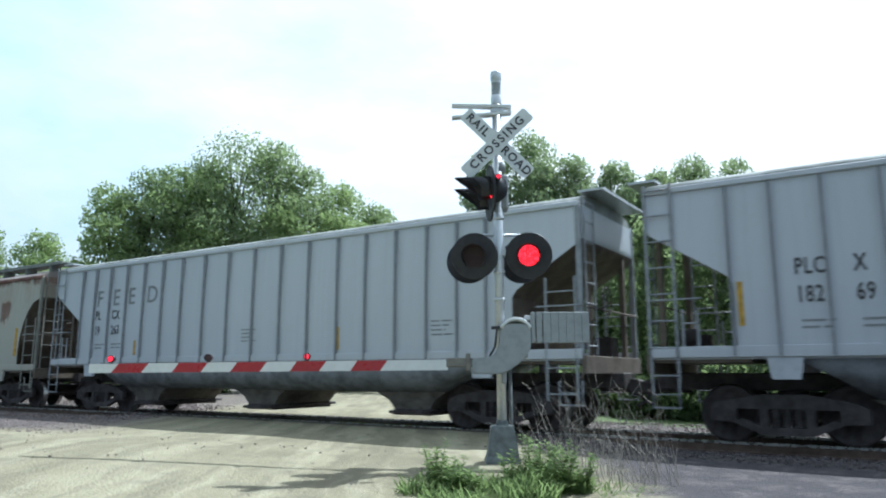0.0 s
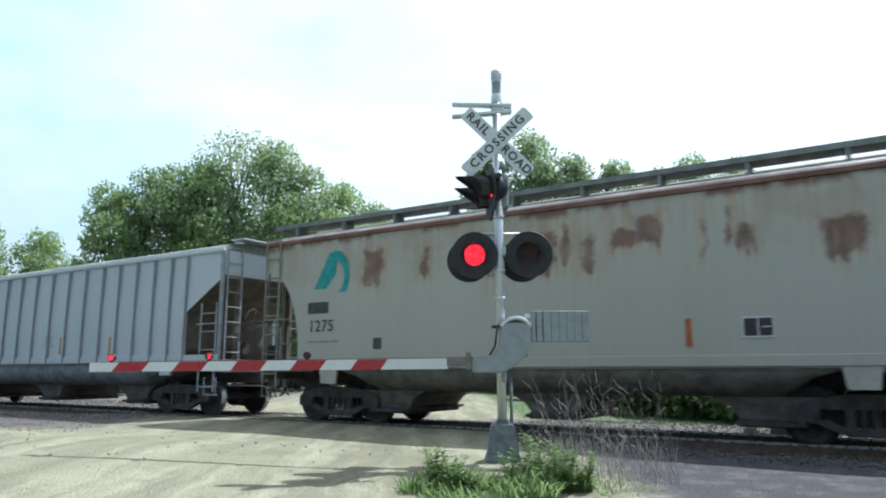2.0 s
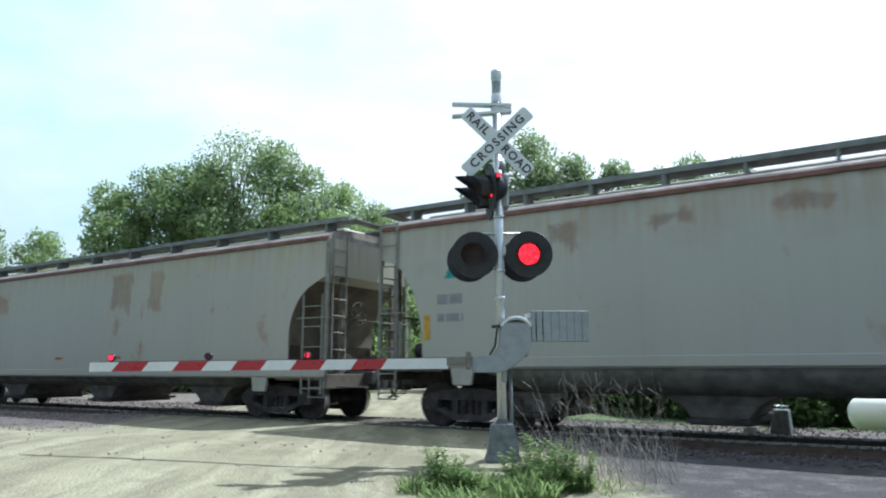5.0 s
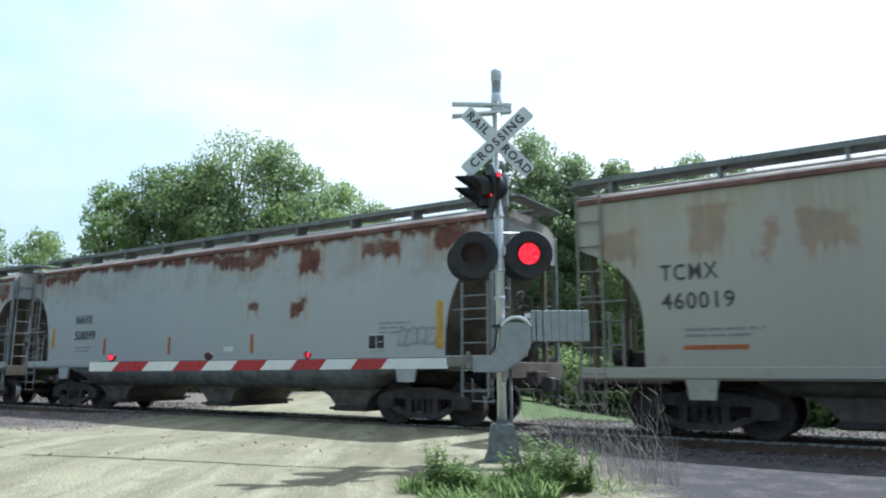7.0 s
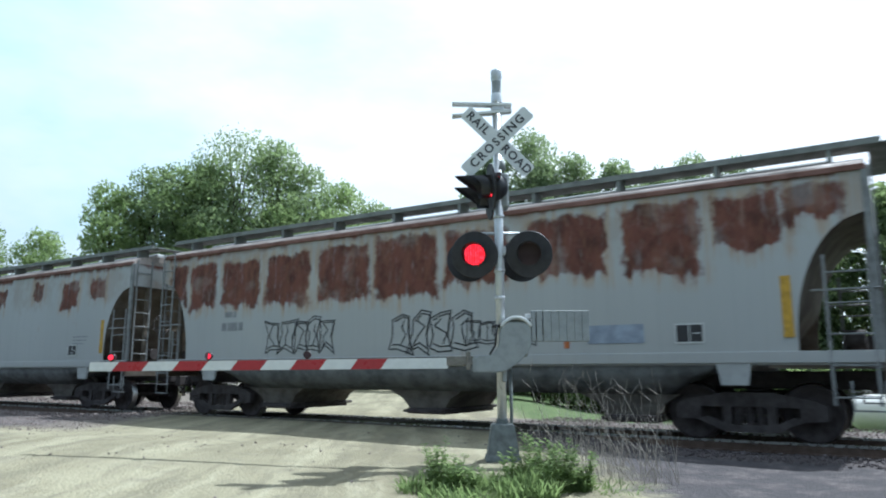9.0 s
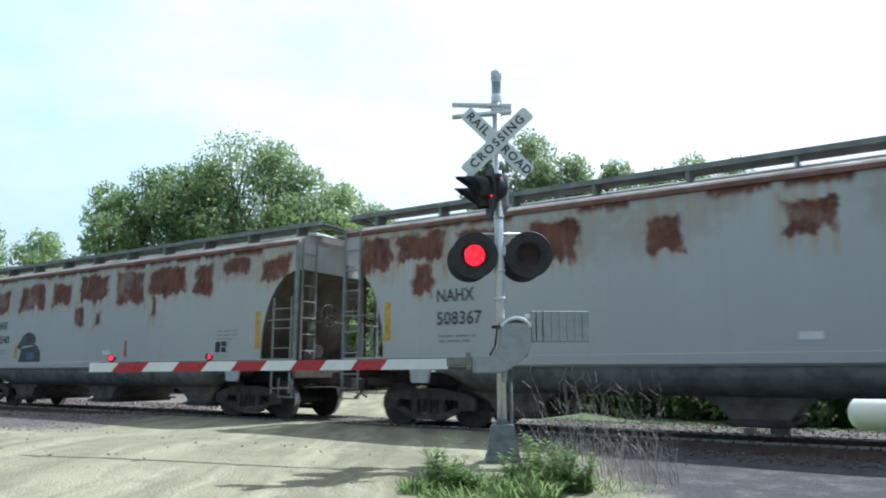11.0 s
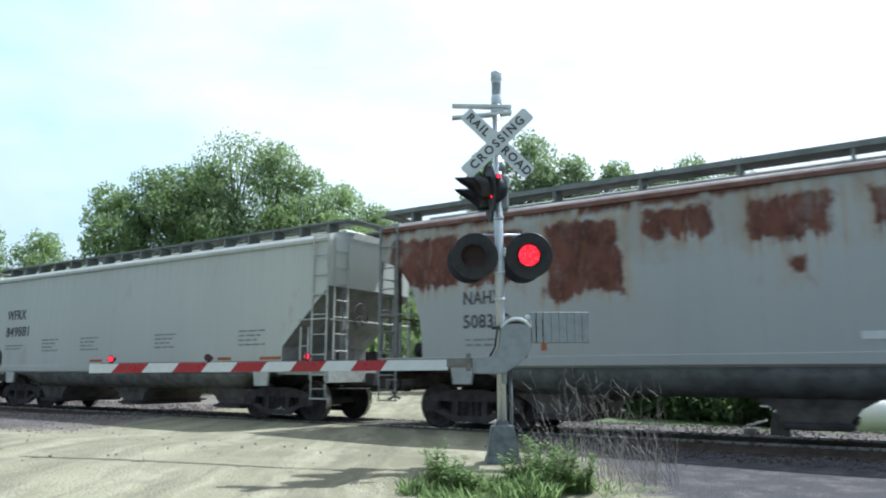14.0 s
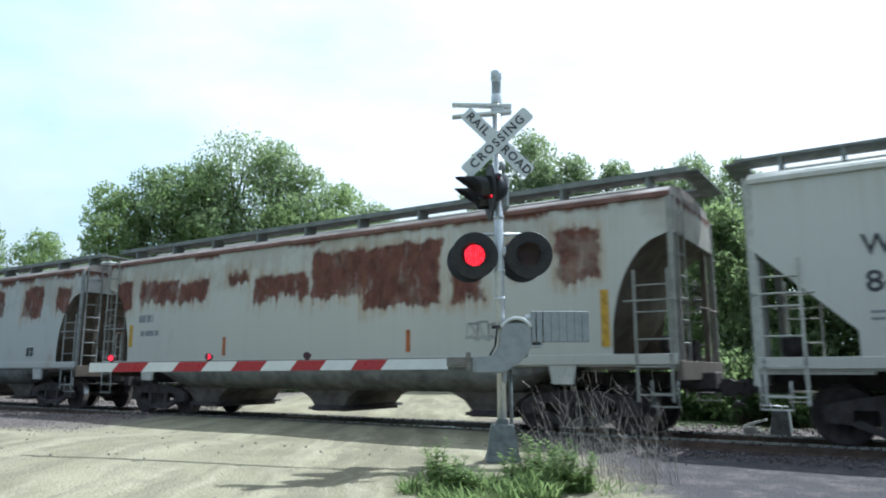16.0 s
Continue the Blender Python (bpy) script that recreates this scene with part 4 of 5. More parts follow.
for n, sp in enumerate(SPECS):
    sp["length"] = sp["r"] - sp["l"]
    sp["eave"] = 4.20 if sp["kind"] == "ribbed" else 4.15
    sp["mid"] = (sp["r"] + sp["l"]) / 2
    sp["cut"] = CUTS[sp["kind"]]
    sp.setdefault("sill", 1.38)
    base = sp["base"]
    sp["paint"] = car_paint("car_paint", base, n + 1.37, rust=sp["rust"], dirt=.22 if sp["rust"] == 0 else .2, spots=sp.get("spots", .05 if sp["rust"] == 0 else .2), yellow=sp.get("yellow", 0.0), patches=PATCHES.get(n, ()), tone=(0.20, 0.105, 0.05) if n == 5 else (0.110, 0.040, 0.029), strength=.45 if n in (4, 5) else .75 if n == 2 else 1.0)
    sp["trim"] = plain("car_trim", base, .55, 0, .35, 2.5, .75)
    # Rib colour is halved to draw the shade lines along the ribs.
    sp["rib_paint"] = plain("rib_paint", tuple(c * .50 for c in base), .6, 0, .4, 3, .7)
    sp["metal"] = plain("car_metal", tuple(c * (.95 if n == 11 else .60) for c in base), .55, 0, .4, 6, .6)
    if sp["kind"] == "ribbed":
        sp["roof_paint"] = plain("weathered_roof", (0.30, 0.315, 0.30), .8, 0, .6, 1.5, .6)
    if sp["rust"] > .02:
        sp["roof_paint"] = plain("car_roof", (0.42, 0.36, 0.33), .7, 0, .5, 1.2, .45)
        sp["eave_paint"] = plain("rusty_eave", (0.20, 0.105, 0.085), .8, 0, .5, 2.0, .6)
    # Belly: body colour darkened to stand for the shade under the sill.
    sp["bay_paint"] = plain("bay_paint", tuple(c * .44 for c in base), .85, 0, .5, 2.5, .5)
    # Brown grime with the shade on the end sheets mixed into its colour.
    sp["grime"] = plain("end_grime_shade", (0.15, 0.125, 0.10) if n != 11 else (0.24, 0.235, 0.22), .85, 0, .5, 1.6, .6)
    SHARED.clear()
    hopper_car(sp)

# ---- markings on the cars ----
def feed_marks(sp, x, z, a, b, c, d):
    for word, dx, dz in ((a, 0, 0), (b, .80, 0), (c, 0, -.43), (d, .80, -.43)):
        stencil(sp, word, .36, x + dx, z + dz, space=1.12, narrow=.66)
    bars(sp, x + .05, z - .82, .45, 2, .035, .1)
    bars(sp, x + .85, z - .82, .5, 2, .035, .1)


S = SPECS
feed_marks(S[0], -6.2, 2.72, "PLC", "X", "182", "69")
feed_marks(S[1], -6.4, 2.74, "PL", "CX", "19", "263")
feed_marks(S[3], -6.99, 2.75, "PL", "CX", "21", "77")
for ch, x in (("F", -6.41), ("E", -5.62), ("E", -4.90), ("D", -4.06)):
    stencil(S[1], ch, .66, x, 3.22, M_FADED)
bars(S[0], -3.4, 3.0, .5, 4, .04)
for n, pts in ((1, ((-7.16, 2.21, .8), (2.87, 1.87, .5), (-4.46, 1.80, .4), (6.9, 2.15, .8))), (3, ((1.23, 1.89, .5), (3.77, 1.84, .5), (-4.19, 1.79, .4), (7.0, 2.1, .7))), (0, ((-7.0, 2.2, .7), (-4.4, 1.8, .4)))):
    for x, z, h in pts:
        strip(S[n], x, z, .085, h, M_YELLOW)
for n, x in ((1, .04), (3, .6), (1, 5.6), (3, -3.0)):
    bars(S[n], x - .25, 2.15, .5, 4, .03, .09)

for n, dx in ((2, 0), (4, .55)):
    # faded teal emblem: a slanted stroke and a hook
    sp = S[n]
    bm = bmesh.new()
    y = -side_at(sp, 3.2) - .006
    slab(bm, [(-5.75 + dx, 2.68), (-5.45 + dx, 2.68), (-4.95 + dx, 3.30), (-4.95 + dx, 3.78), (-5.15 + dx, 3.78)], y, y + .05)
    part("emblem", bm, M_TEAL, sp["car"], "faded teal emblem")
    if n == 2:
        bm = bmesh.new()
        prev = None
        for i in range(15):
            a = -1.9 + 3.8 * i / 14
            p = [(-4.95 + r * math.cos(a), 3.22 + 1.5 * r * math.sin(a)) for r in (.24, .40)]
            if prev:
                bm.faces.new([bm.verts.new((px, y - .002, pz)) for px, pz in (prev[0], prev[1], p[1], p[0])])
            prev = p
        part("emblem", bm, M_TEAL, sp["car"], "faded teal emblem")
stencil(S[2], "1275", .36, -5.72, 2.12)
strip(S[2], -5.45, 2.54, .62, .26, M_LETTER, "painted_patch")
bars(S[2], -5.75, 1.78, .9, 1, .04)
strip(S[2], -3.75, 1.71, .22, .24, M_LETTER, "painted_patch")
bars(S[4], -5.2, 2.55, .6, 1, .2)
bars(S[4], -5.2, 2.18, .6, 1, .16)
inspection_panel(S[2], 3.75, 1.81)
inspection_panel(S[4], 3.94, 1.86)
for n, x, z in ((2, -.33, 1.75), (2, 2.69, 1.75), (6, -4.31, 1.81), (6, 1.73, 1.77), (6, -1.4, 1.78), (10, 1.5, 1.8), (10, 4.35, 1.75), (10, -4.3, 1.75), (9, 1.8, 1.75), (7, 3.4, 1.75), (8, -4.0, 1.75), (12, -3.0, 1.75), (12, 2.6, 1.75)):
    strip(S[n], x, z, .10, .46, M_ORANGE)
for n, x, z, h in ((6, 7.14, 2.05, .95), (7, 7.1, 2.1, .95), (8, -7.24, 2.17, .8), (8, 7.1, 2.1, .95), (9, 7.33, 2.11, .9), (9, -4.05, 1.76, .4), (10, 7.24, 2.07, .95), (12, 7.1, 2.05, 1.0), (2, 5.9, 2.1, .9), (4, -5.6, 2.0, .5), (12, -6.9, 2.1, .6), (6, -7.0, 2.1, .6)):
    edge = S[n]["length"] / 2 - 1.22
    strip(S[n], max(-edge, min(edge, x)), z, .15, h, M_YELLOW)
for n, x, z in ((6, 5.52, 1.73), (7, 5.55, 1.73), (8, 5.6, 1.73), (9, 5.74, 1.73), (10, 5.61, 1.74), (12, 5.4, 1.74), (13, 5.6, 1.74)):
    inspection_panel(S[n], x, z)
stencil(S[5], "TCMX", .38, -7.72, 2.73, bold=.004, space=1.2, narrow=.78)
stencil(S[5], "460019", .38, -7.72, 2.25, bold=.004, space=1.12, narrow=.93)
bars(S[5], -7.36, 1.79, 1.2, 2, .04)
strip(S[5], -6.9, 1.50, 1.0, .07, M_ORANGE)
strip(S[5], 1.4, 1.50, .4, .07, M_ORANGE)
strip(S[5], -1.5, 1.50, .4, .07, M_ORANGE)
for n, num, x, z in ((6, "508099", -5.85, 2.60), (8, "508367", -5.82, 2.62), (9, "508340", -5.58, 2.60), (10, "508380", -6.02, 2.55)):
    stencil(S[n], "NAHX", .36, x, z, narrow=.82)
    stencil(S[n], num, .36, x, z - .46, narrow=.93)
    bars(S[n], x + .05, z - .80, .85, 2, .04)
    strip(S[n], .9, 1.66, .34, .12, M_WHITE, "white_plate")
    bars(S[n], 5.6, 2.12, .8, 3, .03)
bars(S[7], -5.8, 2.20, .75, 1, .2)
bars(S[7], -5.7, 2.50, .4, 1, .14)
stencil(S[11], "WFRX", .44, -6.23, 2.95, narrow=.88)
stencil(S[11], "849881", .44, -6.23, 2.41, narrow=1.08)
bars(S[11], -6.2, 1.98, 1.1, 2, .04)
for x in (-1.9, 1.6, 4.9, -4.0):
    bars(S[11], x, 2.12, .9, 4, .04, .11)
strip(S[11], -1.05, 1.46, .6, .07, M_ORANGE)
strip(S[11], 4.4, 1.46, .5, .07, M_ORANGE)
strip(S[11], 6.0, 1.46, .7, .07, M_ORANGE)
bars(S[12], -6.5, 2.55, .6, 1, .2)
bars(S[12], -6.4, 2.15, .8, 1, .14)
scrawl(S[7], -4.25, -2.2, 1.93, .72, M_LETTER, 4, .026)
scrawl(S[7], -.55, 1.2, 1.90, .78, M_LETTER, 9, .03)
scrawl(S[7], 1.3, 2.5, 1.86, .46, M_LETTER, 12, .024)
scrawl(S[6], 6.1, 6.8, 1.82, .35, M_FADED, 3, .014)
scrawl(S[12], 4.0, 4.8, 1.9, .35, M_FADED, 5, .014)
strip(S[7], 4.3, 1.75, 1.0, .32, plain("blue_overpaint", (.29, .34, .43), .6, 0, .4, 4), "painted_patch")


def dome_patch(sp):
    """A black sprayed dome with a pale line and a lighter window."""
    bm = bmesh.new()
    pts = [(-3.85, 1.42), (-3.72, 1.80), (-4.02, 1.88), (-3.80, 2.10), (-3.62, 2.28), (-3.37, 2.36), (-3.12, 2.32), (-2.92, 2.20), (-2.88, 2.06), (-2.98, 1.98), (-2.78, 1.92), (-2.62, 1.75), (-2.58, 1.42)]
    y = -side_at(sp, 2.0) - .006
    slab(bm, pts, y, y + .06)
    part("graffiti", bm, M_LETTER, sp["car"], "black sprayed dome")
    bm = bmesh.new()
    slab(bm, [(-3.75, 1.84), (-3.62, 1.93), (-3.0, 1.95), (-3.0, 1.91)], y - .005, y + .02)
    part("graffiti", bm, plain("pale_spray", (.32, .36, .42), .7), sp["car"], "pale sprayed line")
    bm = bmesh.new()
    slab(bm, [(-3.35, 1.50), (-2.95, 1.50), (-2.95, 1.72), (-3.35, 1.72)], y - .005, y + .02)
    part("graffiti", bm, plain("blue_spray", (.10, .13, .22), .7), sp["car"], "dim blue sprayed patch")


dome_patch(S[9])

# ---- crossing signal ----
MAST = Matrix.Translation((-4.432, 8.339, 0)) @ Matrix(((0.842, -0.5395, 0, 0), (0.5395, 0.842, 0, 0), (0, 0, 1, 0), (0, 0, 0, 1)))


def lamp_unit(parent, m, slats, board=None):
    """A round signal lamp: black disc, hood, glowing board behind slats added to make it flash. It faces -y."""
    root = put("signal_lamp", None, parent, m, "round black signal lamp with a hood")
    bm = bmesh.new()
    seg = 40
    prof = [(.142, -.012), (.305, -.012), (.312, -.004), (.312, .012), (.142, .012)]
    rings = [[bm.verts.new((r * math.cos(2 * math.pi * i / seg), y, r * math.sin(2 * math.pi * i / seg))) for i in range(seg)] for r, y in prof]
    rings.append(rings[0])
    for a, b in zip(rings, rings[1:]):
        for i in range(seg):
            j = (i + 1) % seg
            bm.faces.new((a[i], a[j], b[j], b[i]))
    bmesh.ops.recalc_face_normals(bm, faces=bm.faces)
    part("background_disc", bm, M_BLACK, root)
    # hood: a tube over the lens, longer above
    bm = bmesh.new()
    seg = 28
    a0, a1 = math.radians(-50), math.radians(230)
    inner, outer = [], []
    for r, store in ((.150, inner), (.158, outer)):
        for i in range(seg + 1):
            a = a0 + (a1 - a0) * i / seg
            k = max(0, math.sin(a)) * .10 + .16
            store.append((bm.verts.new((r * math.cos(a), -.008, r * math.sin(a))), bm.verts.new((r * 1.06 * math.cos(a), -k, r * 1.06 * math.sin(a)))))
    for i in range(seg):
        bm.faces.new((inner[i][0], inner[i][1], inner[i + 1][1], inner[i + 1][0])).smooth = True
        bm.faces.new((outer[i][0], outer[i + 1][0], outer[i + 1][1], outer[i][1])).smooth = True
        bm.faces.new((inner[i][1], outer[i][1], outer[i + 1][1], inner[i + 1][1]))
    part("hood", bm, M_BLACK, root)
    bm = bmesh.new()
    lathe(bm, [(.16, .013), (.19, .03), (.19, .10), (.12, .20), (.05, .22)], 28, "Y")
    part("lamp_housing", bm, M_BLACK, root)
    bm = bmesh.new()
    lathe(bm, [(.0001, .004), (.141, .004), (.141, .010), (.0001, .010)], 32, "Y")
    part("led_board", bm, board or (M_LED if slats is not None else M_LENS), root, "glowing red board of lamp diodes")
    if slats is not None:
        n = 9
        w = .292 / n
        for i in range(n):
            x = -.146 + w * (i + .5)
            h = math.sqrt(max(.0, .1475 ** 2 - max(0, abs(x) - w / 2) ** 2))
            bm = bmesh.new()
            box(bm, -w / 2 - .0015, w / 2 + .0015, -.0015, .0015, -h, h)
            ob = part("flash_slat", bm, M_LENS, root)
            slats.append((ob, x))
    return root


def letters_on(parent, body, size, m, space=1.0, bold=.008):
    return put("lettering", text_mesh(body, size, M_LETTER, "CENTER", bold, space), parent, m)


def crossing_signal():
    sig = thing("crossing_signal", "galvanised crossing signal mast with crossbuck and red flashing lamps", "railway signal", MAST)
    bm = bmesh.new()
    tube(bm, (0, 0, .42), (-.02, 0, 4.85), .062, .060, 20)
    for z in (2.42, 2.05, 3.16):
        tube(bm, (-.01, 0, z), (-.01, 0, z + .05), .072, seg=18)
    part("mast", bm, M_GALV, sig)
    bm = bmesh.new()
    lathe(bm, [(.0001, 4.80), (.074, 4.80), (.076, 4.82), (.076, 4.92), (.066, 4.94), (.066, 5.12), (.072, 5.14), (.072, 5.16), (.078, 5.17), (.078, 5.27), (.072, 5.287), (.0001, 5.287)], 24, "Z", [0, 0, 0, 0, 1, 0, 0, 0, 0, 0, 0])
    for v in bm.verts:
        v.co.x -= .02
    part("bell", bm, [M_GALV, M_ALU], sig, "cylindrical galvanised warning bell")
    bm = bmesh.new()
    # flared cast base
    a, b = .145, .20
    levels = [(b + .02, -.06), (b + .02, .03), (b, .06), (.15, .40), (.14, .45), (.075, .45), (.07, .52)]
    rows = [[bm.verts.new((x * r, y * r, z)) for x, y in ((-1, -1), (1, -1), (1, 1), (-1, 1))] for r, z in levels]
    for p, q in zip(rows, rows[1:]):
        for i in range(4):
            bm.faces.new((p[i], p[(i + 1) % 4], q[(i + 1) % 4], q[i]))
    bm.faces.new(rows[-1])
    bmesh.ops.recalc_face_normals(bm, faces=bm.faces)
    bmesh.ops.bevel(bm, geom=list(bm.edges), offset=.012, segments=2, affect="EDGES")
    part("mast_base", bm, M_BASE, sig, "flared cast metal base")
    bm = bmesh.new()
    box(bm, -.30, .30, -.30, .30, -.30, -.03, .02)
    part("footing", bm, M_CONC, sig, "concrete footing")
    bm = bmesh.new()
    tube(bm, (.13, .06, .0), (.12, .06, 1.2), .022, seg=8)
    part("conduit", bm, M_BASE, sig)
    # crossbuck
    for k, (ang, y, word) in enumerate(((-44.8, -.10, ""), (44.8, -.118, "CROSSING"))):
        bm = bmesh.new()
        box(bm, -.615, .615, -.004, .004, -.105, .105)
        bmesh.ops.bevel(bm, geom=[e for e in bm.edges if abs((e.verts[0].co - e.verts[1].co).normalized().y) > .9], offset=.02, segments=3, affect="EDGES")
        blade = part("crossbuck_blade", bm, M_WHITE, sig, "white reflective crossbuck blade", pose(-.024, y, 4.215, 0, -ang, 0))
        if word:
            letters_on(blade, word, .165, pose(0, -.006, 0, 90), 1.34, .004)
        else:
            letters_on(blade, "RAIL", .165, pose(-.37, -.006, 0, 90), 1.2, .004)
            letters_on(blade, "ROAD", .165, pose(.36, -.006, 0, 90), 1.15, .004)
    bm = bmesh.new()
    box(bm, -.05, .03, -.10, .02, 4.155, 4.275, .01)
    part("bracket", bm, M_GALV, sig)
    # the second crossbuck faces across the view and shows its edge
    for z0, z1 in ((4.778, 4.755), (4.60, 4.675)):
        bm = bmesh.new()
        slab(bm, [(-.64, z0 - .012), (-.64, z0 + .012), (.18, z1 + .02), (.18, z1 - .02)], -.09, .03)
        part("crossbuck_blade", bm, M_WHITE, sig, "white crossbuck blade seen on edge")
    bm = bmesh.new()
    box(bm, -.10, .08, -.07, .07, 4.68, 4.79, .01)
    part("bracket", bm, M_GALV, sig)
    # lamps on a cross arm
    left, right = [], []
    bm = bmesh.new()
    tube(bm, (-.36, .17, 2.72), (.40, .17, 2.72), .028, seg=10)
    tube(bm, (-.30, .05, 2.96), (.30, .05, 2.96), .022, seg=10)
    box(bm, -.08, .08, -.02, .19, 2.66, 2.78, .015)
    tube(bm, (-.30, .05, 2.96), (-.34, .14, 2.80), .02, seg=8)
    tube(bm, (.30, .05, 2.96), (.38, .14, 2.80), .02, seg=8)
    part("lamp_arm", bm, M_GALV, sig)
    lamp_unit(sig, pose(-.345, -.06, 2.655, 7, 0, -8), left)
    lamp_unit(sig, pose(.385, -.06, 2.665, 7, 0, -8), right)
    # the pair that faces the other way
    lamp_unit(sig, pose(-.40, .46, 2.66, 5, 0, 178), None)
    lamp_unit(sig, pose(.34, .46, 2.66, 5, 0, 178), None)
    # upper pair turned to the side road
    bm = bmesh.new()
    box(bm, -.03, .13, -.05, .20, 3.30, 3.80, .03)
    tube(bm, (.03, 0, 3.84), (.03, -.02, 3.97), .07, .05, 12)
    part("junction_box", bm, M_ALU, sig)
    for y in (-.16, .30):
        lamp_unit(sig, pose(-.12, y, 3.56 - (.04 if y > 0 else 0), 5, 0, -84), None, M_LED if y < 0 else M_LENS)
    for y, z in ((-.16, 3.66), (.30, 3.62)):
        bm = bmesh.new()
        seg = 20
        # cut away below, so that it runs out to a point above
        turns = [math.pi * (1 - i / seg) * 1.3 - .47 for i in range(seg + 1)]
        rows = [[bm.verts.new((-.13 - k * (.10 + .38 * ((1 + math.sin(a)) / 2) ** 1.4), y + .165 * (1 - .12 * k) * math.cos(a), z - .10 + .165 * (1 - .10 * k) * math.sin(a))) for a in turns] for k in (0, .5, 1)]
        for p, q in zip(rows, rows[1:]):
            for i in range(seg):
                bm.faces.new((p[i], p[i + 1], q[i + 1], q[i])).smooth = True
        bmesh.ops.solidify(bm, geom=list(bm.faces), thickness=.008)
        part("visor", bm, M_BLACK, sig, "long black lamp visor")
    bm = bmesh.new()
    tube(bm, (-.045, -.30, 3.63), (-.045, -.515, 3.63), .035, seg=14)
    sg = part("side_light_case", bm, M_BLACK, sig)
    bm = bmesh.new()
    tube(bm, (-.045, -.516, 3.63), (-.045, -.520, 3.63), .028, seg=14)
    part("side_light", bm, M_LEDSMALL, sg, "small glowing red side port")
    # Added flap, no part of a real lamp: it hides the port between flashes.
    flap = bmesh.new()
    box(flap, -.028, .028, -.0015, .0015, -.028, .028)
    side = part("side_flash_flap", flap, M_LENS, sig)
    return sig, left, right, side


signal, SLATS_LEFT, SLATS_RIGHT, SIDE_FLAP = crossing_signal()


def gate():
    g = thing("crossing_gate", "lowered red and white striped crossing gate arm", "crossing gate", MAST)
    bm = bmesh.new()
    out = [(-.39, 1.30), (-.39, 1.105), (-.037, 1.10), (.06, 1.13), (.154, 1.19), (.23, 1.245), (.292, 1.311), (.345, 1.38), (.377, 1.446), (.383, 1.718), (.30, 1.745), (.06, 1.745), (-.015, 1.69), (-.046, 1.473), (-.08, 1.38), (-.143, 1.324)]
    slab(bm, out, -.17, -.065)
    bmesh.ops.bevel(bm, geom=list(bm.edges), offset=.014, segments=2, affect="EDGES")
    part("arm_bracket", bm, M_ALU, g, "grey cast gate arm bracket")
    bm = bmesh.new()
    tube(bm, (.185, -.07, 1.60), (.185, .20, 1.60), .185, seg=28)
    box(bm, .02, .35, -.06, .20, 1.30, 1.60, .03)
    part("gate_mechanism", bm, M_ALU, g, "grey metal gate machine housing")
    # White cap over the machine: its colour paints the highlight on the top.
    bm = bmesh.new()
    prev = None
    for i in range(13):
        a = math.radians(25 + 130 * i / 12)
        ring = [bm.verts.new((.185 + r * math.cos(a), y, 1.60 + r * math.sin(a))) for r, y in ((.19, -.18), (.232, -.18), (.232, .21), (.19, .21))]
        if prev:
            for k in range(4):
                bm.faces.new((prev[k], prev[(k + 1) % 4], ring[(k + 1) % 4], ring[k])).smooth = True
        else:
            bm.faces.new(ring)
        prev = ring
    bm.faces.new(prev[::-1])
    bmesh.ops.recalc_face_normals(bm, faces=bm.faces)
    part("sunlit_cap", bm, M_WHITE, g, "cap coloured white for the sun on the housing top")
    # counterweight plates behind the mast, held by a rail
    bm = bmesh.new()
    box(bm, .30, 1.12, -.12, -.08, 1.52, 1.58, .006)
    box(bm, .30, 1.12, -.12, -.08, 1.80, 1.86, .006)
    part("weight_rail", bm, M_GALV, g)
    x = .385
    for w, gap in ((.05, .014), (.075, .014), (.10, .001), (.10, .001), (.10, .001), (.10, .001), (.10, .001), (.09, .0)):
        bm = bmesh.new()
        box(bm, x, x + w, -.165, -.035, 1.50, 1.90, .006)
        part("weight_plate", bm, M_ALU, g, "pale steel counterweight plate")
        x += w + gap
    bm = bmesh.new()
    tube(bm, (-.055, -.12, 1.72), (-.09, -.13, 1.45), .014, seg=7)
    tube(bm, (-.09, -.13, 1.45), (-.16, -.13, 1.33), .014, seg=7)
    tube(bm, (-.13, -.08, 1.70), (-.02, -.08, 1.70), .022, seg=8)
    part("cable", bm, M_BLACK, g)
    bm = bmesh.new()
    box(bm, -.72, -.38, -.15, -.09, 1.19, 1.31, .01)
    box(bm, -.47, -.41, -.17, -.07, 1.14, 1.37, .01)
    part("arm_clamp", bm, plain("worn_clamp", (.19, .18, .16), .6, .3, .4, 12), g, "weathered steel arm clamp")
    # arm in stripes, six white and five red
    xs = [-5.33, -4.997, -4.61, -4.217, -3.844, -3.464, -3.084, -2.697, -2.317, -1.915, -1.528, -.70]
    for i, (a, b) in enumerate(zip(xs, xs[1:])):
        bm = bmesh.new()
        red = i % 2 == 1
        def edge(x):
            k = (x + 5.33) / 4.63
            return 1.174 + .046 * k, .058 + .010 * k
        (za, ha), (zb, hb) = edge(a), edge(b)
        sh = .045
        sa = sh if i > 0 else 0
        sb = sh if i < len(xs) - 2 else 0
        slab(bm, [(a - sa, za - ha), (b - sb, zb - hb), (b + sb, zb + hb), (a + sa, za + ha)], -.14, -.105)
        part("arm_stripe", bm, M_RED if red else M_WHITE, g, "red reflective stripe" if red else "")
    bm = bmesh.new()
    slab(bm, [(-5.2, 1.236), (-.7, 1.292), (-.7, 1.300), (-5.2, 1.243)], -.13, -.12)
    part("lamp_wire", bm, M_BLACK, g)
    flaps = []
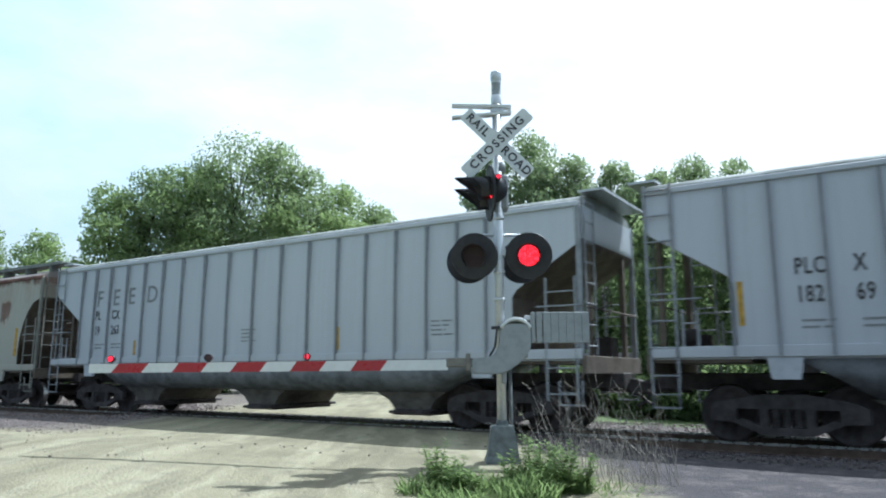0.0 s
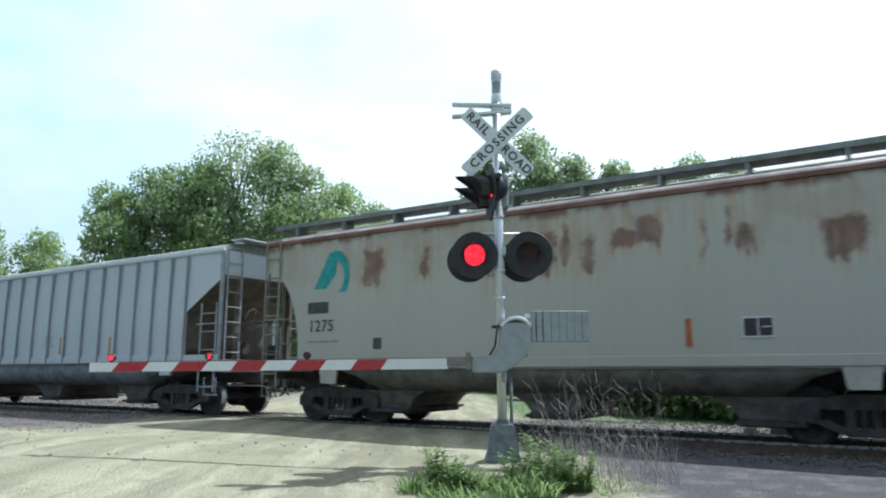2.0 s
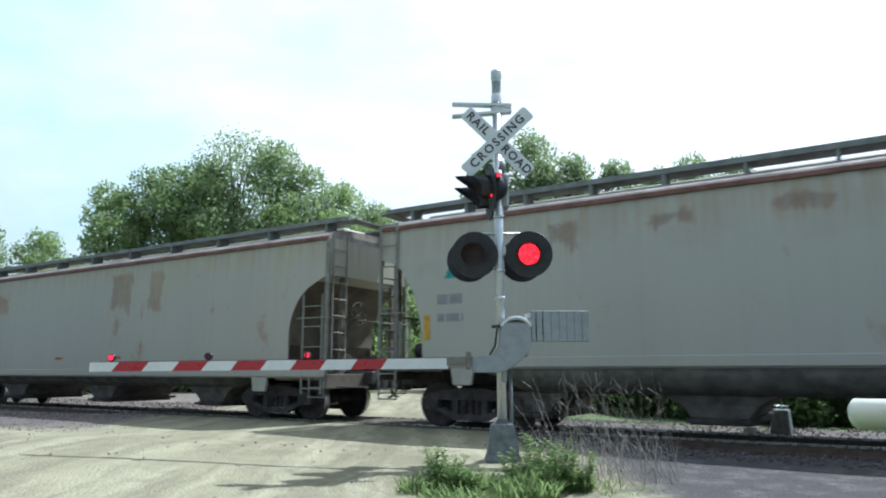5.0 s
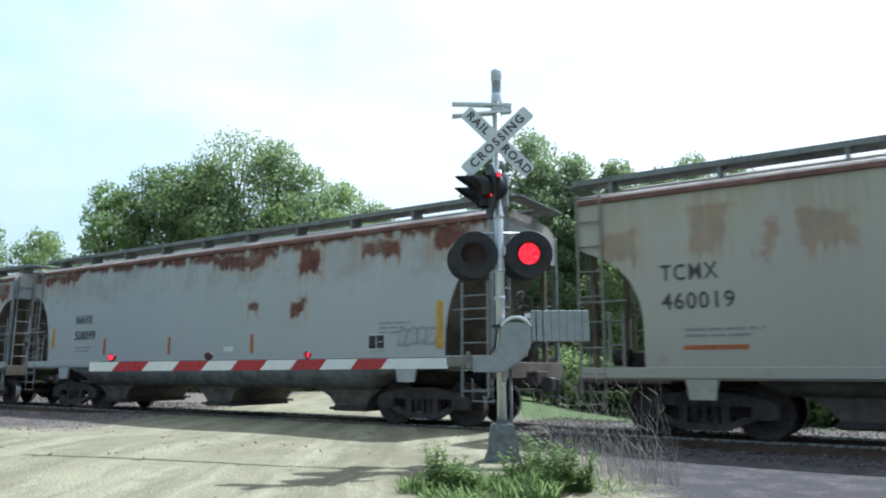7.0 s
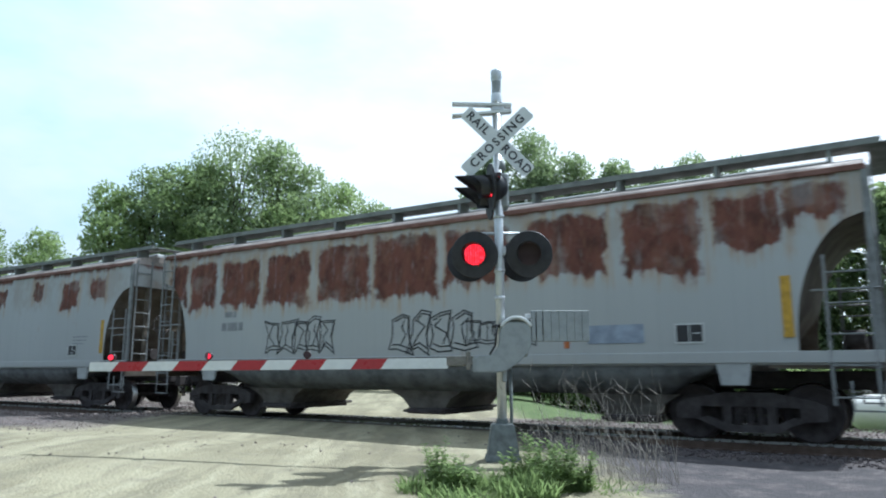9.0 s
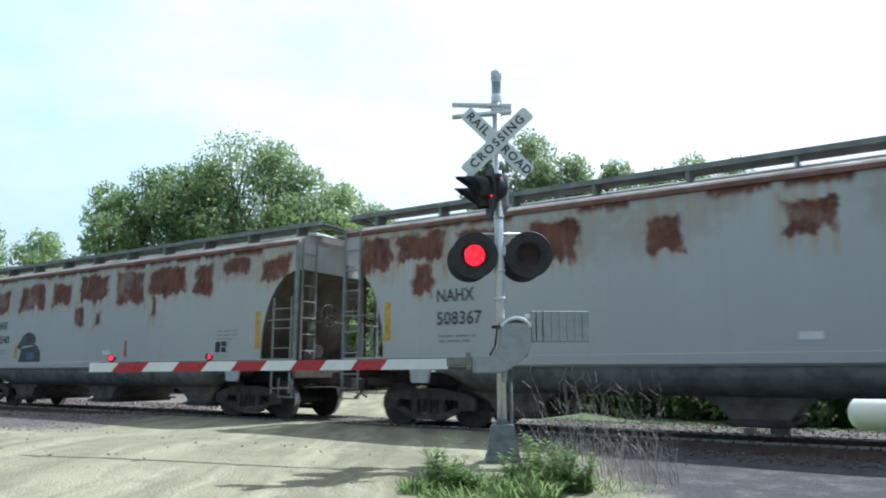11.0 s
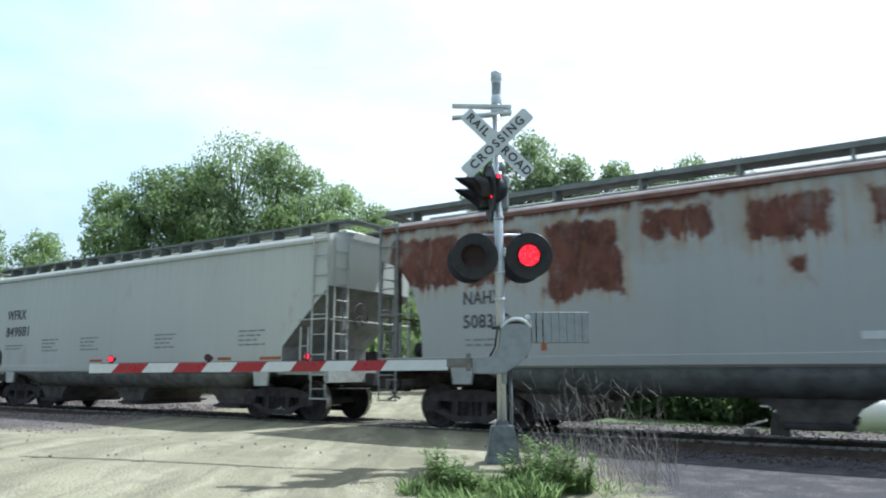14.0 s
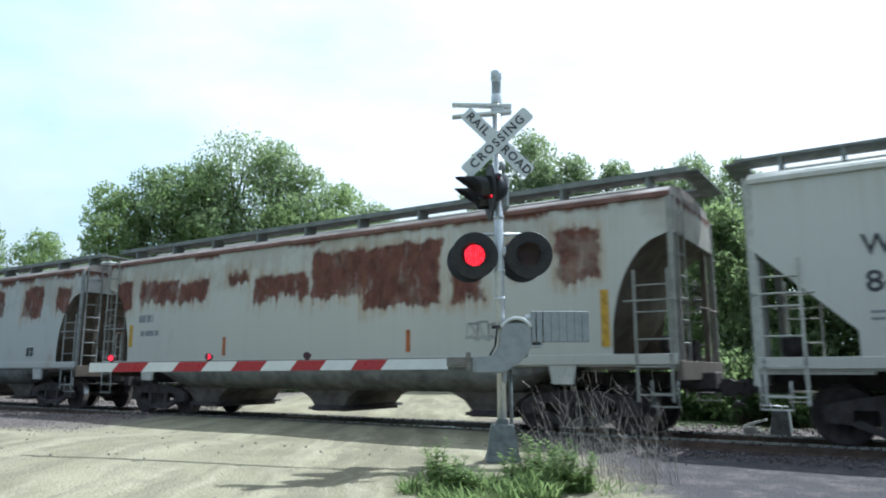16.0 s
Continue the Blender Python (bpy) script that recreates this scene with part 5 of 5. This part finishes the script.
    for x, z in ((-5.058, 1.295), (-3.80, 1.312), (-2.526, 1.328)):
        bm = bmesh.new()
        tube(bm, (x, -.12, z - .06), (x, -.12, z - .01), .022, seg=10)
        tube(bm, (x, -.15, z), (x, -.085, z), .046, seg=16)
        lamp = part("gate_lamp", bm, M_LENS, g, "small red gate lamp")
        bm = bmesh.new()
        tube(bm, (x, -.151, z), (x, -.156, z), .034, seg=16)
        part("lens", bm, M_LEDSMALL, lamp, "glowing red lens")
        # Added flaps cover two of the lenses so that they seem to flash.
        if x > -5:
            bm = bmesh.new()
            tube(bm, (0, -.0015, 0), (0, .0015, 0), .046, seg=16)
            flaps.append((part("flash_flap", bm, M_LENS, g), x, z))
    # counterweight side
    bm = bmesh.new()
    box(bm, .0, .06, -.10, -.04, .98, 1.20, .01)
    part("pivot", bm, M_ALU, g)
    return g, flaps


gate_arm, GATE_FLAPS = gate()


# ---- things beyond the track ----
def gas_tank():
    t = thing("gas_tank", "white horizontal gas tank on saddles in the grass", "storage tank", pose(.95, 18.6, 0))
    bm = bmesh.new()
    prof = [(.0001, -2.1), (.12, -2.09), (.25, -2.03), (.35, -1.92), (.40, -1.75), (.41, -1.6), (.41, 1.6), (.40, 1.75), (.35, 1.92), (.25, 2.03), (.12, 2.09), (.0001, 2.1)]
    lathe(bm, prof, 36, "X")
    for v in bm.verts:
        v.co.z += .20
    part("shell", bm, M_TANK, t)
    for x in (-1.2, 1.2):
        bm = bmesh.new()
        box(bm, x - .08, x + .08, -.3, .3, -.62, -.18, .01)
        part("saddle", bm, M_CONC, t)
    bm = bmesh.new()
    lathe(bm, [(.0001, .50), (.16, .50), (.16, .66), (.13, .70), (.0001, .71)], 20)
    part("dome", bm, M_TANK, t)
    return t


gas_tank()


def switch_stand():
    t = thing("switch_stand", "grey trackside switch machine beside the far rail", "switch machine", pose(-2.2, 15.75, 0))
    bm = bmesh.new()
    slab(bm, [(-.16, -.25), (.26, -.25), (.22, .38), (-.06, .38)], -.2, .2)
    bmesh.ops.bevel(bm, geom=list(bm.edges), offset=.02, segments=1, affect="EDGES")
    part("housing", bm, M_BASE, t)
    bm = bmesh.new()
    tube(bm, (-.30, -.05, .46), (.22, -.05, .44), .014, seg=7)
    tube(bm, (.1, -.05, .38), (.1, -.05, .46), .014, seg=7)
    tube(bm, (-.1, -.05, .38), (-.1, -.05, .50), .014, seg=7)
    part("lever", bm, M_GALV, t)
    bm = bmesh.new()
    slab(bm, [(-.62, .02), (-.20, .16), (-.20, .20), (-.62, .07)], -.15, .1)
    part("cover_plate", bm, M_WHITE, t)
    bm = bmesh.new()
    box(bm, -.62, -.40, -.2, .15, -.20, .02, .01)
    part("rod_box", bm, M_CONC, t)
    return t


switch_stand()


# ---- trees ----
def leaf_cloud(rnd, blobs, count, size):
    """Leaves strewn through soft blobs, thickest near their skins."""
    weights = np.array([b[3] ** 2 for b in blobs])
    pick = rnd.choice(len(blobs), count, p=weights / weights.sum())
    c = np.array([b[:3] for b in blobs])[pick]
    r = np.array([b[3] for b in blobs])[pick]
    d = rnd.normal(size=(count, 3))
    d /= np.linalg.norm(d, axis=1)[:, None]
    rad = r * (0.35 + 0.75 * rnd.random(count) ** 0.6)
    lump = 1 + 0.25 * np.sin(d[:, 0] * 5 + pick) * np.cos(d[:, 2] * 4 + pick * 2)
    p = c + d * (rad * lump)[:, None] * np.array([1, 1, .85])
    a = rnd.normal(size=(count, 3))
    a /= np.linalg.norm(a, axis=1)[:, None]
    b = np.cross(a, rnd.normal(size=(count, 3)))
    b /= np.linalg.norm(b, axis=1)[:, None]
    n = np.cross(a, b)
    s = size * (0.6 + 0.8 * rnd.random(count))[:, None]
    v = np.empty((count, 4, 3))
    v[:, 0], v[:, 2] = p - a * s, p + a * s
    v[:, 1], v[:, 3] = p + b * s * .55 + n * s * .2, p - b * s * .55 + n * s * .2
    f = np.arange(count * 4).reshape(count, 4)
    return v.reshape(-1, 3), f


def tree(x, y, top, spread, seed, leaves=5200, mat=None, low=.22, size=.15, airy=0.0):
    rnd = np.random.default_rng(seed)
    t = thing("tree", "leafy green deciduous tree behind the railway" if not airy else "thin-crowned pale green deciduous tree", "tree", group="trees behind the track")
    gz = ground_height(x, y) - .1
    t.matrix_basis = pose(x, y, gz)
    bm = bmesh.new()
    th = top * .8
    bend = rnd.normal(size=2) * .35
    pts = [Vector((bend[0] * (k / 5) ** 2, bend[1] * (k / 5) ** 2, th * k / 5)) for k in range(6)]
    r0 = .014 * top + .04
    for k in range(5):
        tube(bm, pts[k], pts[k + 1], r0 * (1 - k / 5.6), r0 * (1 - (k + 1) / 5.6), 8, k == 4)
    blobs = []
    nb = 30
    for i in range(nb):
        h = low + (1 - low) * (i + .5) / nb
        # widest a little under half of the crown's height
        k = (h - low) / (1 - low)
        wide = spread * (math.sin(math.pi * min(1, .18 + k * .80)) ** .7)
        a = i * 2.4 + rnd.random() * .9
        rr = wide * (.35 + .5 * rnd.random())
        br = spread * (.32 + .18 * rnd.random()) * (1.05 - .35 * k)
        c = Vector((math.cos(a) * rr, math.sin(a) * rr, top * h - br * .3))
        c.z = min(c.z, top - br * .9)
        blobs.append((*c, br))
        base = Vector((bend[0] * (c.z * .7 / th) ** 2, bend[1] * (c.z * .7 / th) ** 2, min(c.z * .72, th)))
        mid = (base + c) / 2 + Vector((0, 0, -.2))
        tube(bm, base, mid, r0 * .30, r0 * .2, 5, False)
        tube(bm, mid, c, r0 * .2, r0 * .06, 5, False)
    part("trunk", bm, M_BARK, t)
    v, f = leaf_cloud(rnd, blobs, int(leaves * (1 - airy)), size)
    me = bpy.data.meshes.new("crown")
    me.from_pydata(v.tolist(), [], f.tolist())
    me.materials.append(mat or M_LEAF)
    put("crown", me, t)
    return t


for i, (x, y, top, sp, dark, airy) in enumerate((
        (-37.6, 23.7, 12.2, 2.7, 0, 0), (-36.8, 25.6, 13.6, 3.0, 1, 0), (-36.0, 27.4, 14.2, 3.4, 0, 0), (-35.4, 28.6, 14.8, 3.0, 1, .2), (-34.2, 29.4, 16.6, 4.4, 1, .45), (-32.8, 31.4, 16.1, 3.6, 1, .1),
        (-31.6, 32.8, 14.8, 3.4, 1, 0), (-31.0, 35.8, 14.2, 3.3, 0, 0), (-30.0, 38.4, 13.0, 3.2, 1, 0), (-28.6, 40.6, 11.2, 2.8, 1, 0), (-34.4, 27.0, 10.5, 3.4, 0, 0), (-31.2, 30.6, 11.5, 3.4, 0, 0), (-29.3, 33.6, 11.6, 3.2, 0, 0), (-28.4, 37.0, 10.0, 2.8, 0, 0),
        (-55.5, 24.6, 12.6, 3.6, 0, 0), (-53.8, 28.4, 12.0, 3.0, 0, 0), (-51.0, 30.0, 9.6, 3.0, 1, 0), (-46.0, 27.0, 8.6, 2.8, 0, 0),
        (-21.9, 39.2, 15.6, 2.3, 3, .1), (-19.4, 40.8, 17.2, 3.2, 3, .1), (-17.0, 42.0, 15.6, 3.0, 3, .1), (-14.6, 43.2, 15.2, 2.7, 3, .1), (-12.6, 46.0, 14.8, 2.6, 3, .1), (-11.2, 48.4, 16.2, 3.4, 3, 0), (-8.4, 49.4, 16.0, 3.4, 3, 0), (-20.5, 38.0, 9.0, 2.6, 1, 0), (-17.5, 39.5, 9.5, 2.6, 1, 0),
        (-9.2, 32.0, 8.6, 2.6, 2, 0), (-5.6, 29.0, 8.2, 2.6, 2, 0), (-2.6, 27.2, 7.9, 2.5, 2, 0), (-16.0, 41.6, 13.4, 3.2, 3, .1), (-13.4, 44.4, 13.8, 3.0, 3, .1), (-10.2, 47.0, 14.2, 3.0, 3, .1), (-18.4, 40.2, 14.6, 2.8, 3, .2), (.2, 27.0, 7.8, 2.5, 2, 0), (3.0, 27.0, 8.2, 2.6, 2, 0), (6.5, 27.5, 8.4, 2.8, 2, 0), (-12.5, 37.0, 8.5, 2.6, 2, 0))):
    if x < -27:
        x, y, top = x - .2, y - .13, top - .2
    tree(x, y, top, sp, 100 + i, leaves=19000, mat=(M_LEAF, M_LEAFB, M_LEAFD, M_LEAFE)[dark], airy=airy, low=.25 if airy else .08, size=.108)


def bush(x, y, top, spread, seed):
    rnd = np.random.default_rng(seed)
    t = thing("bush", "dense green bush coloured dark for tree shade beyond the track", "bush", pose(x, y, ground_height(x, y) - .05), group="bushes beyond the track")
    bm = bmesh.new()
    blobs = []
    for i in range(12):
        a = i * 2.4
        c = Vector((math.cos(a) * spread * .6 * rnd.random() ** .5, math.sin(a) * spread * .6, top * (.25 + .5 * rnd.random())))
        blobs.append((*c, top * .30))
        tube(bm, (c.x * .2, c.y * .2, 0), c, .03, .01, 5, False)
    part("stems", bm, M_BARK, t)
    v, f = leaf_cloud(rnd, blobs, 3200, .10)
    me = bpy.data.meshes.new("foliage")
    me.from_pydata(v.tolist(), [], f.tolist())
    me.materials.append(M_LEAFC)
    put("foliage", me, t)


for i in range(13):
    bush(-13.0 + i * 1.75, 23.2 + 4.5 * max(0, (6 - i) / 6) + .6 * math.sin(i * 2.1), 2.3 + .5 * math.sin(i * 1.7), 1.5, 300 + i)


# ---- roadside growth and stones ----
def grass_clump():
    rnd = np.random.default_rng(5)
    vs, fs = [], []

    def blade(x, y, h, w, lean, turn):
        n = len(vs)
        z = ground_height(x, y) - .02
        dx, dy = math.cos(turn), math.sin(turn)
        for k, ww in ((0, 1), (.4, .85), (.75, .55), (1, .0)):
            bx, by = x + lean[0] * k * k, y + lean[1] * k * k
            zz = z + h * k * (1 - .12 * k)
            vs.append((bx - dx * w * ww, by - dy * w * ww, zz))
            vs.append((bx + dx * w * ww + 1e-4, by + dy * w * ww, zz))
        for k in range(3):
            a = n + 2 * k
            fs.append((a, a + 1, a + 3, a + 2))

    centres = [(-4.0, 5.9, .30, .28, 260), (-3.75, 6.15, .34, .28, 330), (-3.45, 6.35, .30, .25, 260), (-3.1, 6.55, .42, .26, 900), (-3.0, 6.15, .36, .28, 700), (-2.85, 6.75, .34, .22, 380), (-3.5, 5.7, .22, .35, 300), (-3.3, 7.0, .26, .25, 200), (-2.6, 7.0, .16, .5, 120)]
    for cx, cy, h, r, n in centres:
        for _ in range(n):
            a, d = rnd.random() * 6.283, r * math.sqrt(rnd.random())
            hh = h * (.4 + .7 * rnd.random()) * (1 - .45 * d / r)
            blade(cx + d * math.cos(a), cy + d * math.sin(a), hh, .006 + .006 * rnd.random(), rnd.normal(size=2) * .10, rnd.random() * 6.283)
    me = bpy.data.meshes.new("grass")
    me.from_pydata(vs, [], fs)
    me.materials.append(M_BLADE)
    ob = put("grass", me)
    tagged(ob, "green grass and weeds beside the gravel road", "grass", kind="stuff")


grass_clump()


def leafy_weeds():
    """Broad-leaved weeds that stand out of the grass."""
    rnd = np.random.default_rng(8)
    spots = [(-4.08, 6.22, .50), (-3.96, 6.06, .46), (-3.84, 6.18, .42), (-3.70, 5.98, .34), (-3.55, 6.0, .28), (-3.22, 6.62, .60), (-3.05, 6.52, .56), (-3.10, 6.78, .52), (-2.92, 6.66, .55), (-2.80, 6.50, .50), (-2.68, 6.72, .42), (-3.35, 6.45, .46), (-2.95, 6.30, .44)]
    for x, y, h in spots:
        w = thing("weed", "bushy broad-leaved green weed at the road edge", "weed", pose(x, y, ground_height(x, y) - .02), group="roadside weeds")
        stems, leaves = bmesh.new(), bmesh.new()
        for k in range(5):
            a = k * 1.257 + rnd.random()
            tip = Vector((math.cos(a) * .13, math.sin(a) * .13, h * (.72 + .28 * rnd.random())))
            tube(stems, (0, 0, 0), tip, .005, .002, 5)
            for n in range(26):
                f = .25 + .75 * n / 26
                b = n * 2.4 + rnd.random()
                L = (.055 + .045 * rnd.random()) * (1.25 - .6 * f)
                d = Vector((math.cos(b), math.sin(b), .1 + .6 * rnd.random()))
                side = Vector((-math.sin(b), math.cos(b), 0)) * L * .34
                p = tip * f
                leaves.faces.new([leaves.verts.new(q) for q in (p, p + d * L * .5 + side, p + d * L - Vector((0, 0, L * .25)), p + d * L * .5 - side)])
        part("stem", stems, M_BLADE, w)
        part("foliage", leaves, M_BLADE, w)


leafy_weeds()


def dry_stalks():
    rnd = np.random.default_rng(11)
    bm = bmesh.new()
    for _ in range(130):
        a, d = rnd.random() * 6.283, math.sqrt(rnd.random())
        x, y = -2.85 + .85 * d * math.cos(a), 7.75 + .5 * d * math.sin(a)
        z = ground_height(x, y) - .02
        h = 1.2 * (.25 + .75 * rnd.random() ** 1.6)
        lean = rnd.normal(size=2) * .22 + np.array([-.12, 0])
        p = Vector((x, y, z))
        for k in range(3):
            q = Vector((x + lean[0] * ((k + 1) / 3) ** 1.5, y + lean[1] * ((k + 1) / 3) ** 1.5, z + h * (k + 1) / 3))
            tube(bm, p, q, .0036 * (1 - k * .25), .0036 * (1 - (k + 1) * .25), 4, False)
            if rnd.random() < .7:
                e = q + Vector((rnd.normal() * .07, rnd.normal() * .07, .06 + .08 * rnd.random()))
                tube(bm, q, e, .003, .0015, 3, False)
            p = q
    ob = part("dry_weeds", bm, M_DRY, None)
    tagged(ob, "dry brown weed stalks beside the track", "dry weeds", kind="stuff")


dry_stalks()


def stones():
    """Ballast stones along the track shoulders, and a few on the road."""
    rnd = np.random.default_rng(21)
    octa = np.array([(1, 0, 0), (-1, 0, 0), (0, 1, 0), (0, -1, 0), (0, 0, 1), (0, 0, -1)], float)
    tri = np.array([(0, 2, 4), (2, 1, 4), (1, 3, 4), (3, 0, 4), (2, 0, 5), (1, 2, 5), (3, 1, 5), (0, 3, 5)])
    V, F = [], []
    n = 0

    def add(x, y, s, dz=0.0):
        nonlocal n
        q = rnd.normal(size=(3, 3))
        q, _ = np.linalg.qr(q)
        o = octa * (s * (.6 + .7 * rnd.random((6, 1)))) * np.array([1, 1, .8])
        V.append(o @ q.T + np.array([x, y, ground_height(x, y) + s * .25 + dz]))
        F.append(tri + n * 6)
        n += 1

    for _ in range(9000):
        x = -7.5 + 11 * rnd.random()
        y = TRACK_Y + rnd.choice((-1, 1)) * (rnd.random() * 3.6)
        if 0.842 * x + 0.5395 * y + 3.3 > 4.3 + rnd.random():
            add(x, y, .016 + .022 * rnd.random())
    for _ in range(5000):
        x = -34 + 18 * rnd.random()
        y = TRACK_Y - 3.6 + rnd.random() * 7.2
        if 0.842 * x + 0.5395 * y + 3.3 < -3.2 - 2 * rnd.random():
            add(x, y, .025 + .03 * rnd.random())
    for _ in range(3200):
        x, y = -26 + 14 * rnd.random(), 6.8 + 3.6 * rnd.random()
        if 0.842 * x + 0.5395 * y + 3.3 < -3.2 - 1.6 * rnd.random():
            add(x, y, .008 + .014 * rnd.random())
    for _ in range(320):
        x, y = -14 + 12 * rnd.random(), 4.5 + 7 * rnd.random()
        add(x, y, .008 + .018 * rnd.random() ** 3)
    me = bpy.data.meshes.new("ballast")
    me.from_pydata(np.concatenate(V).tolist(), [], np.concatenate(F).tolist())
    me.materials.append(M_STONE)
    tagged(put("ballast", me), "pinkish grey crushed ballast stones along the rails", "ballast", kind="stuff")


stones()


# ---- what moves ----
def motions():
    for sp in SPECS:
        x = sp["mid"]
        walk(sp["car"], [(t, pose(x + SPEED * t, TRACK_Y, 0)) for t in (0, 4, 8, 12, 16)])
        for ob, ax in sp["axles"]:
            rows = []
            for k in range(16 * FPS + 1):
                t = k / FPS
                rows.append((t, pose(ax, 0, WHEEL_R, 0, math.degrees(SPEED * t / WHEEL_R), 0)))
            walk(ob, rows)
    # the lamps flash in turn: added slats and flaps turn aside to show the glow
    flips = [0.29 + 0.5955 * k for k in range(27)]

    def flashing(open_first):
        rows, state = [(0.0, open_first)], open_first
        for t in flips:
            k = round(t * FPS) / FPS
            rows.append((k - 1 / FPS, state))
            state = not state
            rows.append((k, state))
        rows.append((16.0, state))
        return rows

    for slats, first in ((SLATS_LEFT, False), (SLATS_RIGHT, True)):
        for ob, x in slats:
            walk(ob, [(t, pose(x, -.028, 0, 0, 0, 84 if on else 0)) for t, on in flashing(first)])
    for (ob, x, z), first in zip(GATE_FLAPS, (False, True)):
        walk(ob, [(t, pose(x, -.172 if not on else -.21, z, 0, 0, 84 if on else 0)) for t, on in flashing(first)])
    walk(SIDE_FLAP, [(t, pose(-.045, -.526 if not on else -.555, 3.63, 0, 0, 84 if on else 0)) for t, on in flashing(True)])


motions()
